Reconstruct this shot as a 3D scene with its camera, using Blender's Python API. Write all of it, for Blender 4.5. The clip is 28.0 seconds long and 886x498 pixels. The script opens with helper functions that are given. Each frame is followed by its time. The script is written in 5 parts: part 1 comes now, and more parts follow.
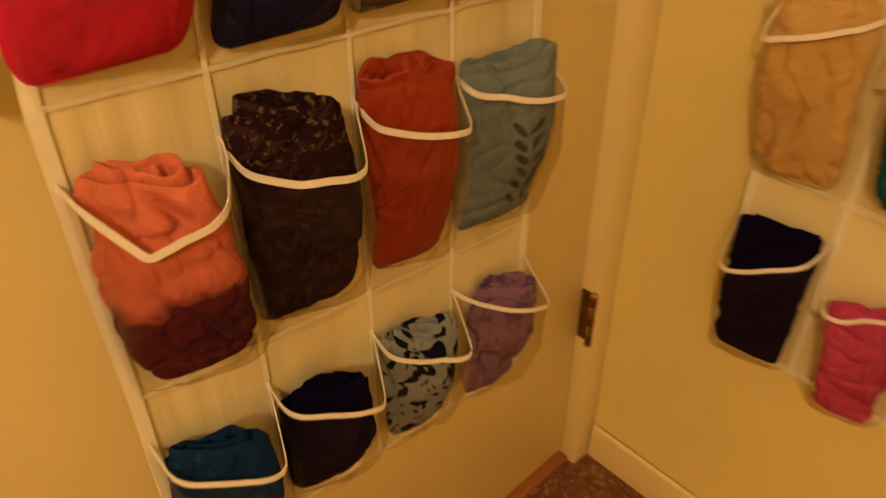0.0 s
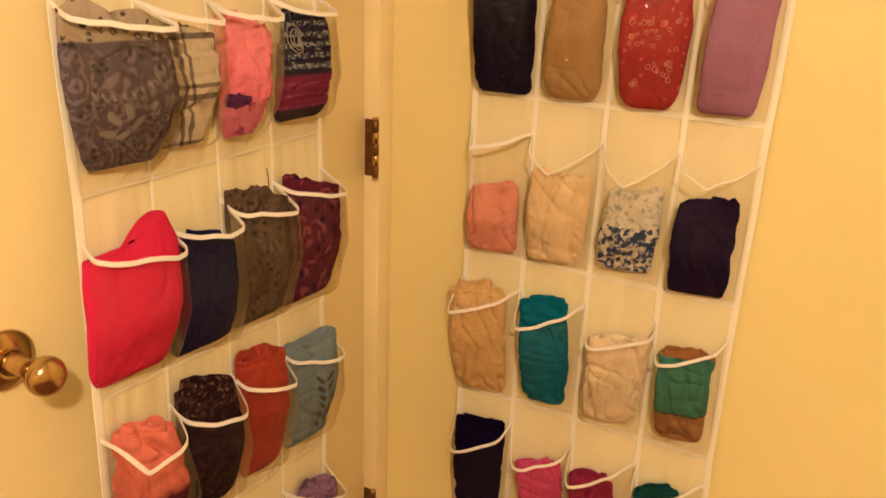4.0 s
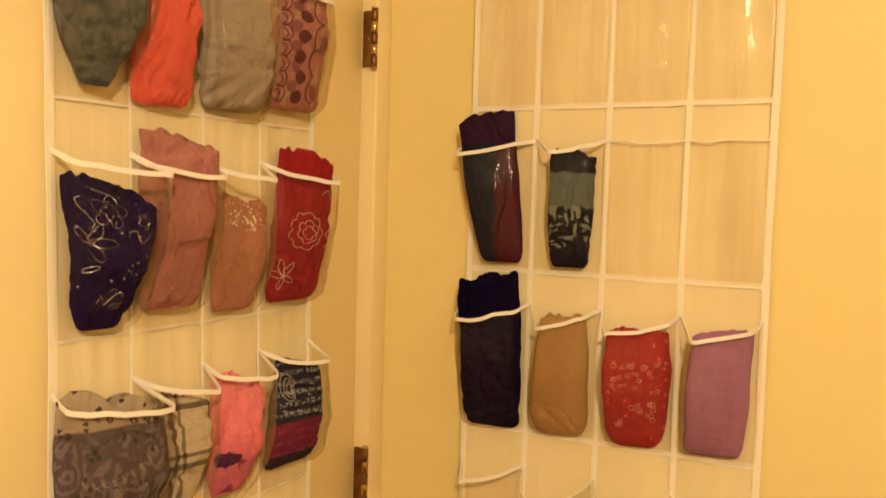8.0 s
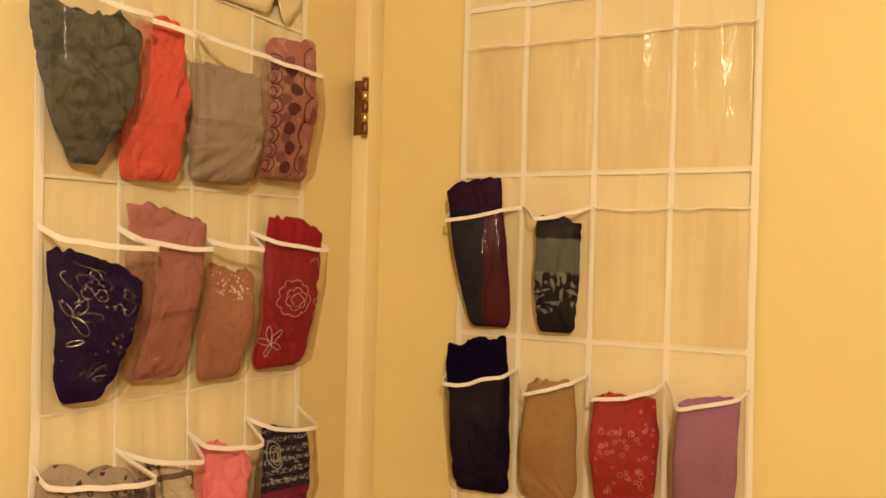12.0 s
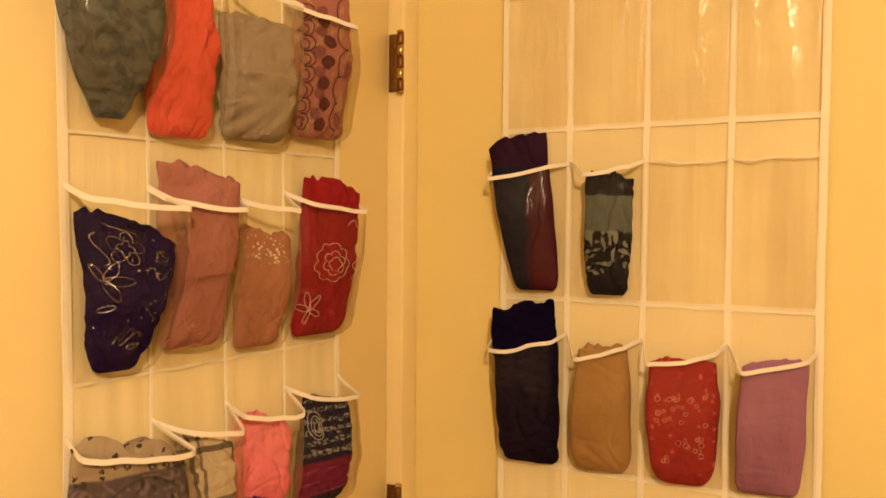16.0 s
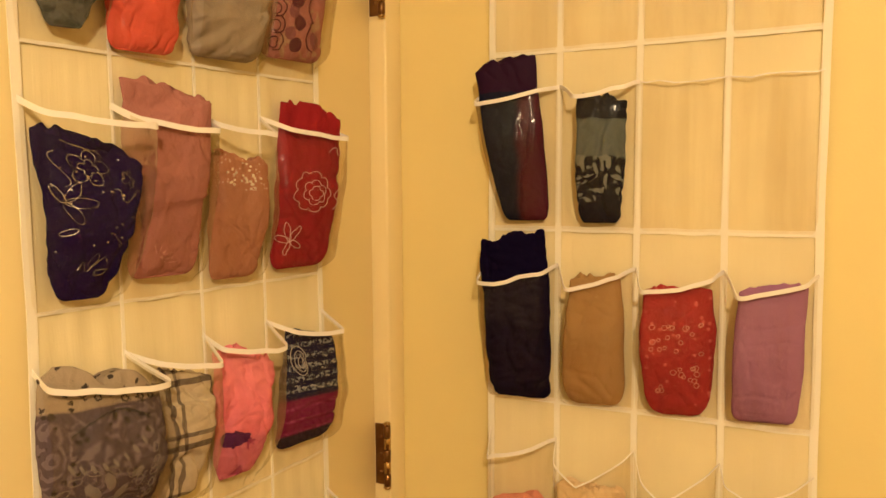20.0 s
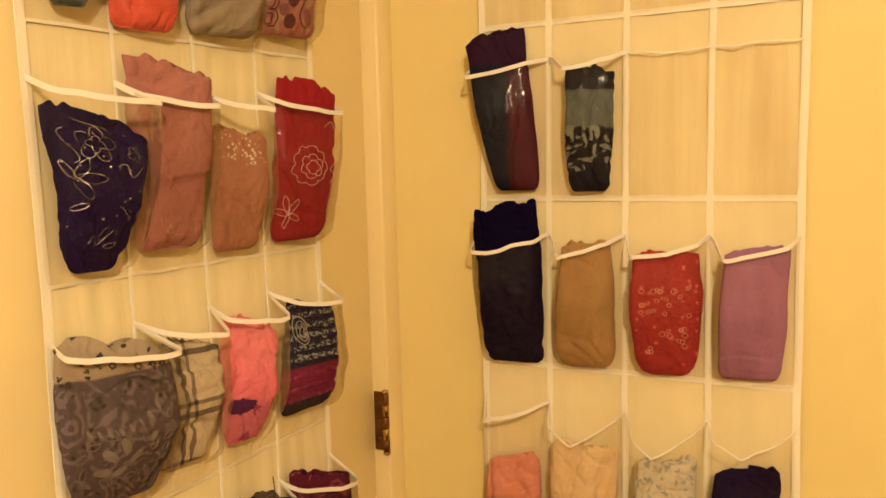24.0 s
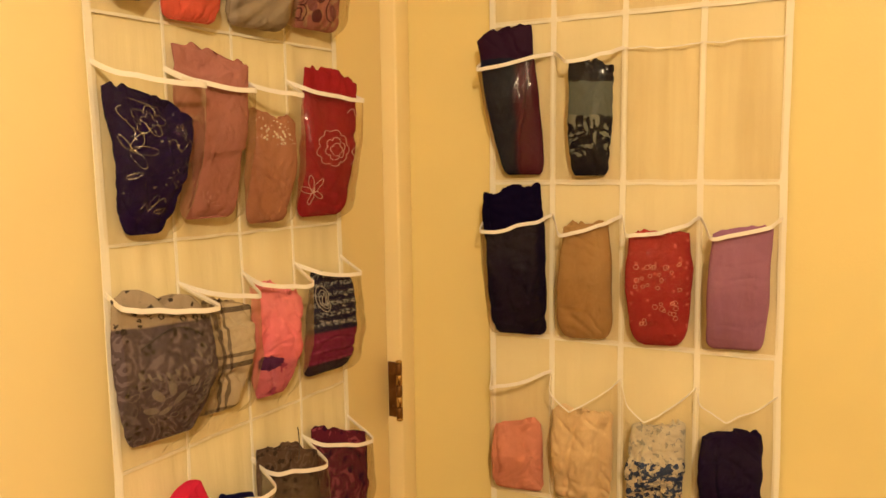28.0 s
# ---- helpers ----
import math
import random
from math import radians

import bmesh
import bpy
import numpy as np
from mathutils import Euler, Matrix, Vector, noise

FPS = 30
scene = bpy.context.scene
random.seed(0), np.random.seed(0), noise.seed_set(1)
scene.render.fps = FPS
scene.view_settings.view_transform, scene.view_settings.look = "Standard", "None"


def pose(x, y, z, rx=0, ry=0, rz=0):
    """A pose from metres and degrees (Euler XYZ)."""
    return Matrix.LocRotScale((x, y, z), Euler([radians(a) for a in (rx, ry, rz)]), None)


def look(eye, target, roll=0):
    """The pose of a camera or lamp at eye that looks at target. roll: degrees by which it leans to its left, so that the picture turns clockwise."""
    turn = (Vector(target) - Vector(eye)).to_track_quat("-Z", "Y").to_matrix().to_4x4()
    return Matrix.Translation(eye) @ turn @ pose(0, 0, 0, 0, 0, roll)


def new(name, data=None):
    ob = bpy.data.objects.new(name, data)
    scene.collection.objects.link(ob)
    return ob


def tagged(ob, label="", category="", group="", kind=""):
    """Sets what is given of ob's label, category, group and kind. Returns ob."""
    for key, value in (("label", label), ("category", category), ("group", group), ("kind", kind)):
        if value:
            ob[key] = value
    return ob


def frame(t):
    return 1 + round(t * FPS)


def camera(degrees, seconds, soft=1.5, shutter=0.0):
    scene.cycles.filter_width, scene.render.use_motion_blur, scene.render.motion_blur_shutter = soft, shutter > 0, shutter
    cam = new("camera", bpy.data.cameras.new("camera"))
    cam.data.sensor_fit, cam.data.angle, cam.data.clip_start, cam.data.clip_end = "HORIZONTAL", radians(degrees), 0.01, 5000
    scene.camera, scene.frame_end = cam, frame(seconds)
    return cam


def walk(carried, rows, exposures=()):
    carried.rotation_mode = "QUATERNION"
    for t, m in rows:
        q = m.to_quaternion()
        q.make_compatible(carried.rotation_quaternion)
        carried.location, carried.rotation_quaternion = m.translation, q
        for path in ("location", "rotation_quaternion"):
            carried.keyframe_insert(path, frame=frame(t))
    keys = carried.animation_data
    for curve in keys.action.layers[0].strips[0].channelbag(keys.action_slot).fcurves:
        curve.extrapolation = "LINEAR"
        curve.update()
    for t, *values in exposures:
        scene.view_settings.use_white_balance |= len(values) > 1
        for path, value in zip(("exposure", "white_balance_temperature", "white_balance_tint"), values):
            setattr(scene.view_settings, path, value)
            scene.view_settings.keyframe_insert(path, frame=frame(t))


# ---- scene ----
cam = camera(58.5, 28.0, shutter=0.6)
PATH = [
    (0, (-0.768, -0.492, 1.148), (0.286, 0.658, -0.102), -1.1),
    (0.5, (-0.893, -0.564, 1.226), (0.328, 0.443, 0.004), 0.4),
    (1, (-0.964, -0.635, 1.272), (0.334, 0.369, 0.129), -0.2),
    (1.5, (-1.002, -0.656, 1.285), (0.386, 0.296, 0.205), 1.5),
    (2, (-1.047, -0.678, 1.322), (0.405, 0.226, 0.285), 1.7),
    (2.5, (-1.097, -0.688, 1.352), (0.446, 0.164, 0.407), 2.2),
    (3, (-1.131, -0.7, 1.378), (0.48, 0.133, 0.534), 2.4),
    (3.5, (-1.149, -0.711, 1.395), (0.499, 0.122, 0.626), 2.3),
    (5.5, (-1.16, -0.693, 1.448), (0.575, 0.144, 0.912), 2.4),
    (6, (-1.157, -0.687, 1.469), (0.604, 0.155, 1.03), 2.2),
    (6.5, (-1.152, -0.699, 1.491), (0.615, 0.171, 1.143), 2.1),
    (7, (-1.15, -0.699, 1.512), (0.629, 0.179, 1.253), 1.9),
    (7.5, (-1.149, -0.698, 1.53), (0.638, 0.182, 1.351), 1.8),
    (8, (-1.148, -0.702, 1.543), (0.641, 0.186, 1.429), 1.6),
    (8.5, (-1.146, -0.707, 1.553), (0.641, 0.189, 1.487), 1.3),
    (9, (-1.144, -0.711, 1.562), (0.641, 0.19, 1.523), 1.3),
    (9.5, (-1.141, -0.715, 1.563), (0.642, 0.191, 1.541), 1.1),
    (10, (-1.141, -0.724, 1.565), (0.638, 0.189, 1.542), 1.1),
    (10.5, (-1.142, -0.731, 1.565), (0.635, 0.187, 1.545), 1.1),
    (11, (-1.142, -0.733, 1.564), (0.635, 0.184, 1.547), 1.1),
    (11.5, (-1.145, -0.734, 1.567), (0.635, 0.178, 1.555), 1.2),
    (12, (-1.146, -0.734, 1.569), (0.635, 0.176, 1.578), 1.4),
    (12.5, (-1.149, -0.726, 1.576), (0.638, 0.17, 1.607), 1.7),
    (14.5, (-1.134, -0.705, 1.58), (0.643, 0.214, 1.598), 1.4),
    (15, (-1.119, -0.7, 1.564), (0.642, 0.248, 1.578), 0.8),
    (15.5, (-1.11, -0.685, 1.556), (0.646, 0.272, 1.541), 0.6),
    (16, (-1.105, -0.686, 1.55), (0.644, 0.282, 1.491), 0.4),
    (16.5, (-1.107, -0.685, 1.544), (0.646, 0.271, 1.44), 0.4),
    (17, (-1.106, -0.687, 1.534), (0.649, 0.261, 1.397), 0.5),
    (17.5, (-1.1, -0.692, 1.523), (0.65, 0.264, 1.377), 0.5),
    (18, (-1.093, -0.689, 1.516), (0.659, 0.265, 1.37), 0.3),
    (18.5, (-1.087, -0.681, 1.512), (0.67, 0.264, 1.367), 0.2),
    (19, (-1.081, -0.675, 1.512), (0.679, 0.263, 1.36), 0.1),
    (19.5, (-1.075, -0.668, 1.51), (0.688, 0.262, 1.352), -0.2),
    (20, (-1.067, -0.67, 1.51), (0.69, 0.272, 1.343), -0.4),
    (20.5, (-1.058, -0.672, 1.509), (0.687, 0.29, 1.337), -0.7),
    (22.5, (-1.045, -0.662, 1.507), (0.687, 0.319, 1.317), -1.5),
    (23, (-1.057, -0.658, 1.506), (0.69, 0.297, 1.31), -1.5),
    (23.5, (-1.078, -0.664, 1.504), (0.683, 0.263, 1.298), -1.5),
    (24, (-1.1, -0.671, 1.503), (0.669, 0.234, 1.279), -1.4),
    (24.5, (-1.122, -0.682, 1.496), (0.65, 0.216, 1.263), -1.2),
    (25, (-1.143, -0.697, 1.492), (0.627, 0.201, 1.245), -1.0),
    (25.5, (-1.164, -0.708, 1.479), (0.607, 0.189, 1.239), -1.1),
    (26, (-1.177, -0.718, 1.478), (0.589, 0.188, 1.237), -0.9),
    (26.5, (-1.183, -0.719, 1.48), (0.578, 0.197, 1.242), -0.8),
    (27, (-1.184, -0.719, 1.477), (0.572, 0.21, 1.25), -0.9),
    (27.5, (-1.186, -0.717, 1.478), (0.569, 0.215, 1.255), -0.9),
    (28, (-1.188, -0.716, 1.478), (0.569, 0.215, 1.259), -0.8),
]
EXPOSURES = [(0.0, -0.38, 7400, 19), (0.5, -0.10, 6800, 22), (1.0, 0.10, 6400, 24), (2.0, 0.25, 6150, 22), (3.0, 0.27, 5250, 20), (3.5, 0.22, 5350, 20), (6.0, 0.1, 5700, 18), (7.0, 0.02, 5750, 17), (8.0, -0.03, 5750, 13), (9.0, -0.05, 6350, 14),
             (10.0, -0.08, 5950, 16), (11.0, -0.1, 6300, 17), (12.0, -0.12, 5400, 17), (15.0, -0.08, 6150, 22), (16.0, -0.08, 6350, 20), (18.0, -0.03, 5850, 15), (19.0, 0.0, 5700, 13), (20.0, 0.0, 5800, 13), (23.0, 0.03, 6350, 13), (24.0, 0.05, 5700, 12),
             (25.0, 0.05, 5650, 10), (26.0, 0.02, 6100, 13), (28.0, 0.0, 5700, 13)]
walk(cam, [(t, look(eye, target, roll)) for t, eye, target, roll in PATH], EXPOSURES)

# ---- light: one warm ceiling lamp behind the camera, no daylight ----
world = bpy.data.worlds.new("world")
world.use_nodes = True
world.node_tree.nodes["Background"].inputs[0].default_value = (0.9, 0.62, 0.3, 1)
world.node_tree.nodes["Background"].inputs[1].default_value = 0.02
scene.world = world
bulb = bpy.data.lights.new("ceiling_bulb", "POINT")
bulb.energy, bulb.color, bulb.shadow_soft_size = 77.0, (1.0, 0.712, 0.365), 0.045
new("ceiling_bulb", bulb).location = (-1.85, -1.28, 2.24)


# ---- materials ----
def tree(name, rough=0.6, metal=0.0):
    m = bpy.data.materials.new(name)
    m.use_nodes = True
    nt = m.node_tree
    b = nt.nodes["Principled BSDF"]
    b.inputs["Roughness"].default_value, b.inputs["Metallic"].default_value = rough, metal
    return m, nt, b


def add(nt, kind, links=(), **values):
    """A node of that kind; links: (socket, source socket); values: sockets or properties by name."""
    n = nt.nodes.new("ShaderNode" + kind)
    for key, value in values.items():
        if key in ("operation", "data_type", "blend_type", "feature", "wave_type", "bands_direction", "noise_dimensions", "distance"):
            if key == "operation":
                n.operation = value
            elif key == "data_type":
                n.data_type = value
            elif key == "blend_type":
                n.blend_type = value
            elif key == "feature":
                n.feature = value
            elif key == "wave_type":
                n.wave_type = value
            elif key == "bands_direction":
                n.bands_direction = value
        else:
            n.inputs[key.replace("_", " ")].default_value = value
    for socket, source in links:
        nt.links.new(source, n.inputs[socket])
    return n


def rgba(c):
    return (*c, 1.0)


def math_node(nt, op, a, b=0.0, c=None):
    n = nt.nodes.new("ShaderNodeMath")
    n.operation = op
    for k, v in enumerate((a, b) if c is None else (a, b, c)):
        if isinstance(v, (int, float)):
            n.inputs[k].default_value = v
        else:
            nt.links.new(v, n.inputs[k])
    return n.outputs[0]


def mix_colour(nt, fac, a, b, blend="MIX"):
    n = nt.nodes.new("ShaderNodeMix")
    n.data_type, n.blend_type = "RGBA", blend
    for k, v in ((0, fac), (6, a), (7, b)):
        if isinstance(v, (int, float)):
            n.inputs[k].default_value = v
        elif isinstance(v, tuple):
            n.inputs[k].default_value = rgba(v)
        else:
            nt.links.new(v, n.inputs[k])
    return n.outputs[2]


def ramp(nt, fac, stops, mode="LINEAR"):
    n = nt.nodes.new("ShaderNodeValToRGB")
    n.color_ramp.interpolation = mode
    while len(n.color_ramp.elements) < len(stops):
        n.color_ramp.elements.new(0.5)
    for e, (at, c) in zip(n.color_ramp.elements, stops):
        e.position, e.color = at, rgba(c)
    nt.links.new(fac, n.inputs[0])
    return n.outputs[0]


def noise_of(nt, vec, scale, detail=3.0, rough=0.5, warp=0.0):
    n = add(nt, "TexNoise", [("Vector", vec)], Scale=scale, Detail=detail, Roughness=rough, Distortion=warp)
    return n.outputs[0]


def bumped(nt, b, height, strength=0.3, distance=0.002):
    n = add(nt, "Bump", [("Height", height)], Strength=strength, Distance=distance)
    nt.links.new(n.outputs[0], b.inputs["Normal"])
    return n


def painted(name, colour, rough=0.5, grain=260.0, depth=0.15, wear=0.06):
    """Brushed or rolled paint with a faint nap and slow change of tone."""
    m, nt, b = tree(name, rough)
    vec = add(nt, "TexCoord").outputs["Object"]
    slow, fine = noise_of(nt, vec, 2.3, 4), noise_of(nt, vec, grain, 2)
    darker = tuple(v * (1 - wear) for v in colour)
    lighter = tuple(min(1, v * (1 + wear * 0.5)) for v in colour)
    tone = ramp(nt, slow, [(0.3, darker), (0.7, lighter)])
    nt.links.new(mix_colour(nt, math_node(nt, "MULTIPLY", fine, 0.10), tone, darker), b.inputs["Base Color"])
    nt.links.new(math_node(nt, "MULTIPLY_ADD", slow, 0.2, rough - 0.1), b.inputs["Roughness"])
    bumped(nt, b, math_node(nt, "ADD", fine, math_node(nt, "MULTIPLY", noise_of(nt, vec, 30, 3), 0.6)), depth, 0.001)
    return m


def cloth(name, stops, axis="z", span=0.2, warp=0.02, warp_scale=18.0, pattern="", pcolour=(0.8, 0.8, 0.8), pscale=40.0, pat=0.5, soft=0.06,
          rough=0.85, sheen=0.0, crease=0.5, glitter=0.0, second="", scolour=(0, 0, 0), sscale=60.0, sat=0.5,
          prange=None, srange=None, top=None, patch=None):
    """Woven scarf cloth: a ground colour that may change along one axis, a printed or woven pattern on it, creases and thread relief.
    prange, srange: heights between which the patterns show; top: (height, colour) of a turned-out upper end; patch: (x, z, radius, colour)."""
    m, nt, b = tree(name, rough)
    vec = add(nt, "TexCoord").outputs["Object"]
    axes = add(nt, "SeparateXYZ", [("Vector", vec)]).outputs
    slow = noise_of(nt, vec, warp_scale, 3)
    if len(stops) > 1:
        along = axes[{"x": 0, "y": 1, "z": 2}[axis]]
        push = math_node(nt, "MULTIPLY", math_node(nt, "SUBTRACT", slow, 0.5), warp * 2)
        place = math_node(nt, "DIVIDE", math_node(nt, "ADD", math_node(nt, "ADD", along, push), span * 0.5), span)
        tone = ramp(nt, place, stops)
    else:
        rgb = nt.nodes.new("ShaderNodeRGB")
        rgb.outputs[0].default_value = rgba(stops[0][1])
        tone = rgb.outputs[0]

    def mask(kind, scale, at):
        warped = add(nt, "VectorMath", [(0, vec)], operation="ADD")
        bend = add(nt, "TexNoise", [("Vector", vec)], Scale=scale * 0.5, Detail=2.0)
        shift = add(nt, "VectorMath", [(0, bend.outputs[1])], operation="SCALE")
        shift.inputs["Scale"].default_value = 0.35 / scale
        nt.links.new(shift.outputs[0], warped.inputs[1])
        v = warped.outputs[0]
        if kind == "floral":
            d = add(nt, "TexVoronoi", [("Vector", v)], Scale=scale).outputs["Distance"]
            d = math_node(nt, "ADD", d, math_node(nt, "MULTIPLY", math_node(nt, "SUBTRACT", noise_of(nt, v, scale * 3, 3), 0.5), 0.7))
            return math_node(nt, "SMOOTH_MIN", 1.0, math_node(nt, "MAXIMUM", 0.0, math_node(nt, "DIVIDE", math_node(nt, "SUBTRACT", at, d), soft)), 0.05)
        if kind == "paisley":
            d = add(nt, "TexVoronoi", [("Vector", v)], Scale=scale).outputs["Distance"]
            rings = math_node(nt, "SINE", math_node(nt, "MULTIPLY", math_node(nt, "ADD", d, noise_of(nt, v, scale * 1.4, 2)), 22.0))
            return math_node(nt, "MULTIPLY", math_node(nt, "GREATER_THAN", rings, at), math_node(nt, "GREATER_THAN", noise_of(nt, v, scale * 2.5, 3), 0.42))
        if kind == "plaid":
            out = None
            for k, step in ((0, 0.050), (2, 0.066)):
                f = math_node(nt, "FRACT", math_node(nt, "DIVIDE", math_node(nt, "ADD", axes[k], 1.003), step))
                one = math_node(nt, "MULTIPLY", math_node(nt, "LESS_THAN", f, 0.10), 0.8)
                two = math_node(nt, "MULTIPLY", math_node(nt, "COMPARE", f, 0.24, 0.035), 0.7)
                both = math_node(nt, "ADD", one, two)
                out = both if out is None else math_node(nt, "ADD", out, both)
            return math_node(nt, "MINIMUM", out, 1.0)
        if kind == "rows":
            f = math_node(nt, "FRACT", math_node(nt, "MULTIPLY", axes[2], scale))
            dots = math_node(nt, "GREATER_THAN", noise_of(nt, vec, scale * 4.5, 1), 0.52)
            return math_node(nt, "MULTIPLY", math_node(nt, "LESS_THAN", f, at), dots)
        if kind == "specks":
            d = add(nt, "TexVoronoi", [("Vector", vec)], Scale=scale)
            cell = add(nt, "SeparateXYZ", [("Vector", d.outputs["Color"])]).outputs[0]
            return math_node(nt, "MULTIPLY", math_node(nt, "LESS_THAN", d.outputs["Distance"], 0.32), math_node(nt, "GREATER_THAN", cell, at))
        if kind == "swirl":
            return math_node(nt, "GREATER_THAN", noise_of(nt, v, scale, 2, 0.4, 2.2), at)
        return math_node(nt, "GREATER_THAN", noise_of(nt, v, scale, 4), at)

    edge = math_node(nt, "ADD", axes[2], math_node(nt, "MULTIPLY", math_node(nt, "SUBTRACT", noise_of(nt, vec, 60, 3), 0.5), 0.012))

    def within(fac, span_z):
        if not span_z:
            return fac
        return math_node(nt, "MULTIPLY", fac, math_node(nt, "COMPARE", edge, (span_z[0] + span_z[1]) / 2, (span_z[1] - span_z[0]) / 2))

    if pattern:
        tone = mix_colour(nt, within(mask(pattern, pscale, pat), prange), tone, pcolour)
    if second:
        tone = mix_colour(nt, within(mask(second, sscale, sat), srange), tone, scolour)
    if top:
        tone = mix_colour(nt, math_node(nt, "GREATER_THAN", edge, top[0]), tone, top[1])
    if patch:
        off = add(nt, "VectorMath", [(0, axes[0])], operation="LENGTH")
        both = add(nt, "CombineXYZ", [("X", math_node(nt, "SUBTRACT", axes[0], patch[0])), ("Z", math_node(nt, "MULTIPLY", math_node(nt, "SUBTRACT", edge, patch[1]), 1.5))])
        nt.links.new(both.outputs[0], off.inputs[0])
        ragged = math_node(nt, "ADD", off.outputs["Value"], math_node(nt, "MULTIPLY", math_node(nt, "SUBTRACT", noise_of(nt, vec, 90, 3), 0.5), 0.02))
        tone = mix_colour(nt, math_node(nt, "LESS_THAN", ragged, patch[2]), tone, patch[3])
    worn = noise_of(nt, vec, 55, 4, 0.6)
    tone = mix_colour(nt, math_node(nt, "MULTIPLY", worn, 0.32), tone, mix_colour(nt, 1.0, tone, (0.5, 0.5, 0.5), "MULTIPLY"))
    nt.links.new(tone, b.inputs["Base Color"])
    b.inputs["Sheen Weight"].default_value, b.inputs["Sheen Roughness"].default_value = sheen * 0.3, 0.5
    b.inputs["Specular IOR Level"].default_value = 0.4 if rough <= 0.5 else 0.08
    stretched = add(nt, "Mapping", [("Vector", vec)])
    stretched.inputs["Scale"].default_value = (1.0, 1.0, 0.7)
    stretched.inputs["Rotation"].default_value = (0.0, 0.5, 0.0)
    folds = noise_of(nt, stretched.outputs[0], 120, 4, 0.55, 0.8)
    threads = noise_of(nt, vec, 900, 1)
    bumped(nt, b, math_node(nt, "ADD", folds, math_node(nt, "MULTIPLY", threads, 0.16)), crease * 0.8, 0.0032)
    if glitter:
        d = add(nt, "TexVoronoi", [("Vector", vec)], Scale=170.0)
        spark = math_node(nt, "LESS_THAN", d.outputs["Distance"], glitter)
        nt.links.new(math_node(nt, "MULTIPLY_ADD", spark, -0.6, rough), b.inputs["Roughness"])
        nt.links.new(math_node(nt, "MULTIPLY", spark, 0.8), b.inputs["Metallic"])
    return m


WALL = painted("cream_wall_paint", (0.86, 0.725, 0.325), 0.55, 220, 0.25)
DOOR = painted("cream_door_paint", (0.86, 0.72, 0.375), 0.42, 150, 0.12)
TRIM = painted("cream_trim_paint", (0.88, 0.745, 0.42), 0.38, 150, 0.10)
CEIL = painted("white_ceiling_paint", (0.80, 0.76, 0.66), 0.8, 120, 0.3)


def sheet_material():
    """White non-woven cloth with faint upright creases and a fine pressed grain."""
    m, nt, b = tree("white_nonwoven_cloth", 0.8)
    vec = add(nt, "TexCoord").outputs["Object"]
    mp = add(nt, "Mapping", [("Vector", vec)])
    mp.inputs["Scale"].default_value = (1.0, 1.0, 0.04)
    ribs, grain = noise_of(nt, mp.outputs[0], 95, 3, 0.6), noise_of(nt, vec, 620, 2)
    slow = noise_of(nt, vec, 9, 4)
    tone = ramp(nt, slow, [(0.3, (0.79, 0.70, 0.45)), (0.7, (0.85, 0.765, 0.50))])
    nt.links.new(mix_colour(nt, math_node(nt, "MULTIPLY", ribs, 0.09), tone, (0.66, 0.58, 0.38)), b.inputs["Base Color"])
    bumped(nt, b, math_node(nt, "ADD", ribs, math_node(nt, "MULTIPLY", grain, 0.15)), 0.20, 0.004)
    return m


SHEET = sheet_material()
TAPE = painted("white_binding_tape", (0.90, 0.86, 0.83), 0.65, 900, 0.3, 0.04)
SEAM = painted("white_seam_tape", (0.92, 0.88, 0.78), 0.7, 900, 0.3, 0.04)


def wood(name, dark, light, rough=0.45):
    m, nt, b = tree(name, rough)
    vec = add(nt, "TexCoord").outputs["Object"]
    mp = add(nt, "Mapping", [("Vector", vec)])
    mp.inputs["Scale"].default_value = (1.5, 22.0, 22.0)
    grain = noise_of(nt, mp.outputs[0], 6, 5, 0.6, 0.8)
    nt.links.new(ramp(nt, grain, [(0.3, dark), (0.7, light)]), b.inputs["Base Color"])
    bumped(nt, b, grain, 0.2, 0.001)
    return m


def metal(name, colour, rough, stain):
    m, nt, b = tree(name, rough, 1.0)
    vec = add(nt, "TexCoord").outputs["Object"]
    spots = noise_of(nt, vec, 34, 3, 0.5)
    nt.links.new(ramp(nt, spots, [(0.35, stain), (0.62, colour)]), b.inputs["Base Color"])
    nt.links.new(math_node(nt, "MULTIPLY_ADD", spots, 0.25, rough - 0.12), b.inputs["Roughness"])
    bumped(nt, b, spots, 0.08, 0.001)
    return m


THRESHOLD = wood("stained_threshold_wood", (0.26, 0.085, 0.03), (0.44, 0.17, 0.06))
BRASS = metal("polished_brass", (0.58, 0.40, 0.17), 0.20, (0.46, 0.30, 0.12))
BRONZE = metal("dulled_brass_plate", (0.27, 0.14, 0.05), 0.42, (0.17, 0.08, 0.03))
STEEL = metal("dark_nail_steel", (0.16, 0.12, 0.09), 0.45, (0.07, 0.05, 0.04))


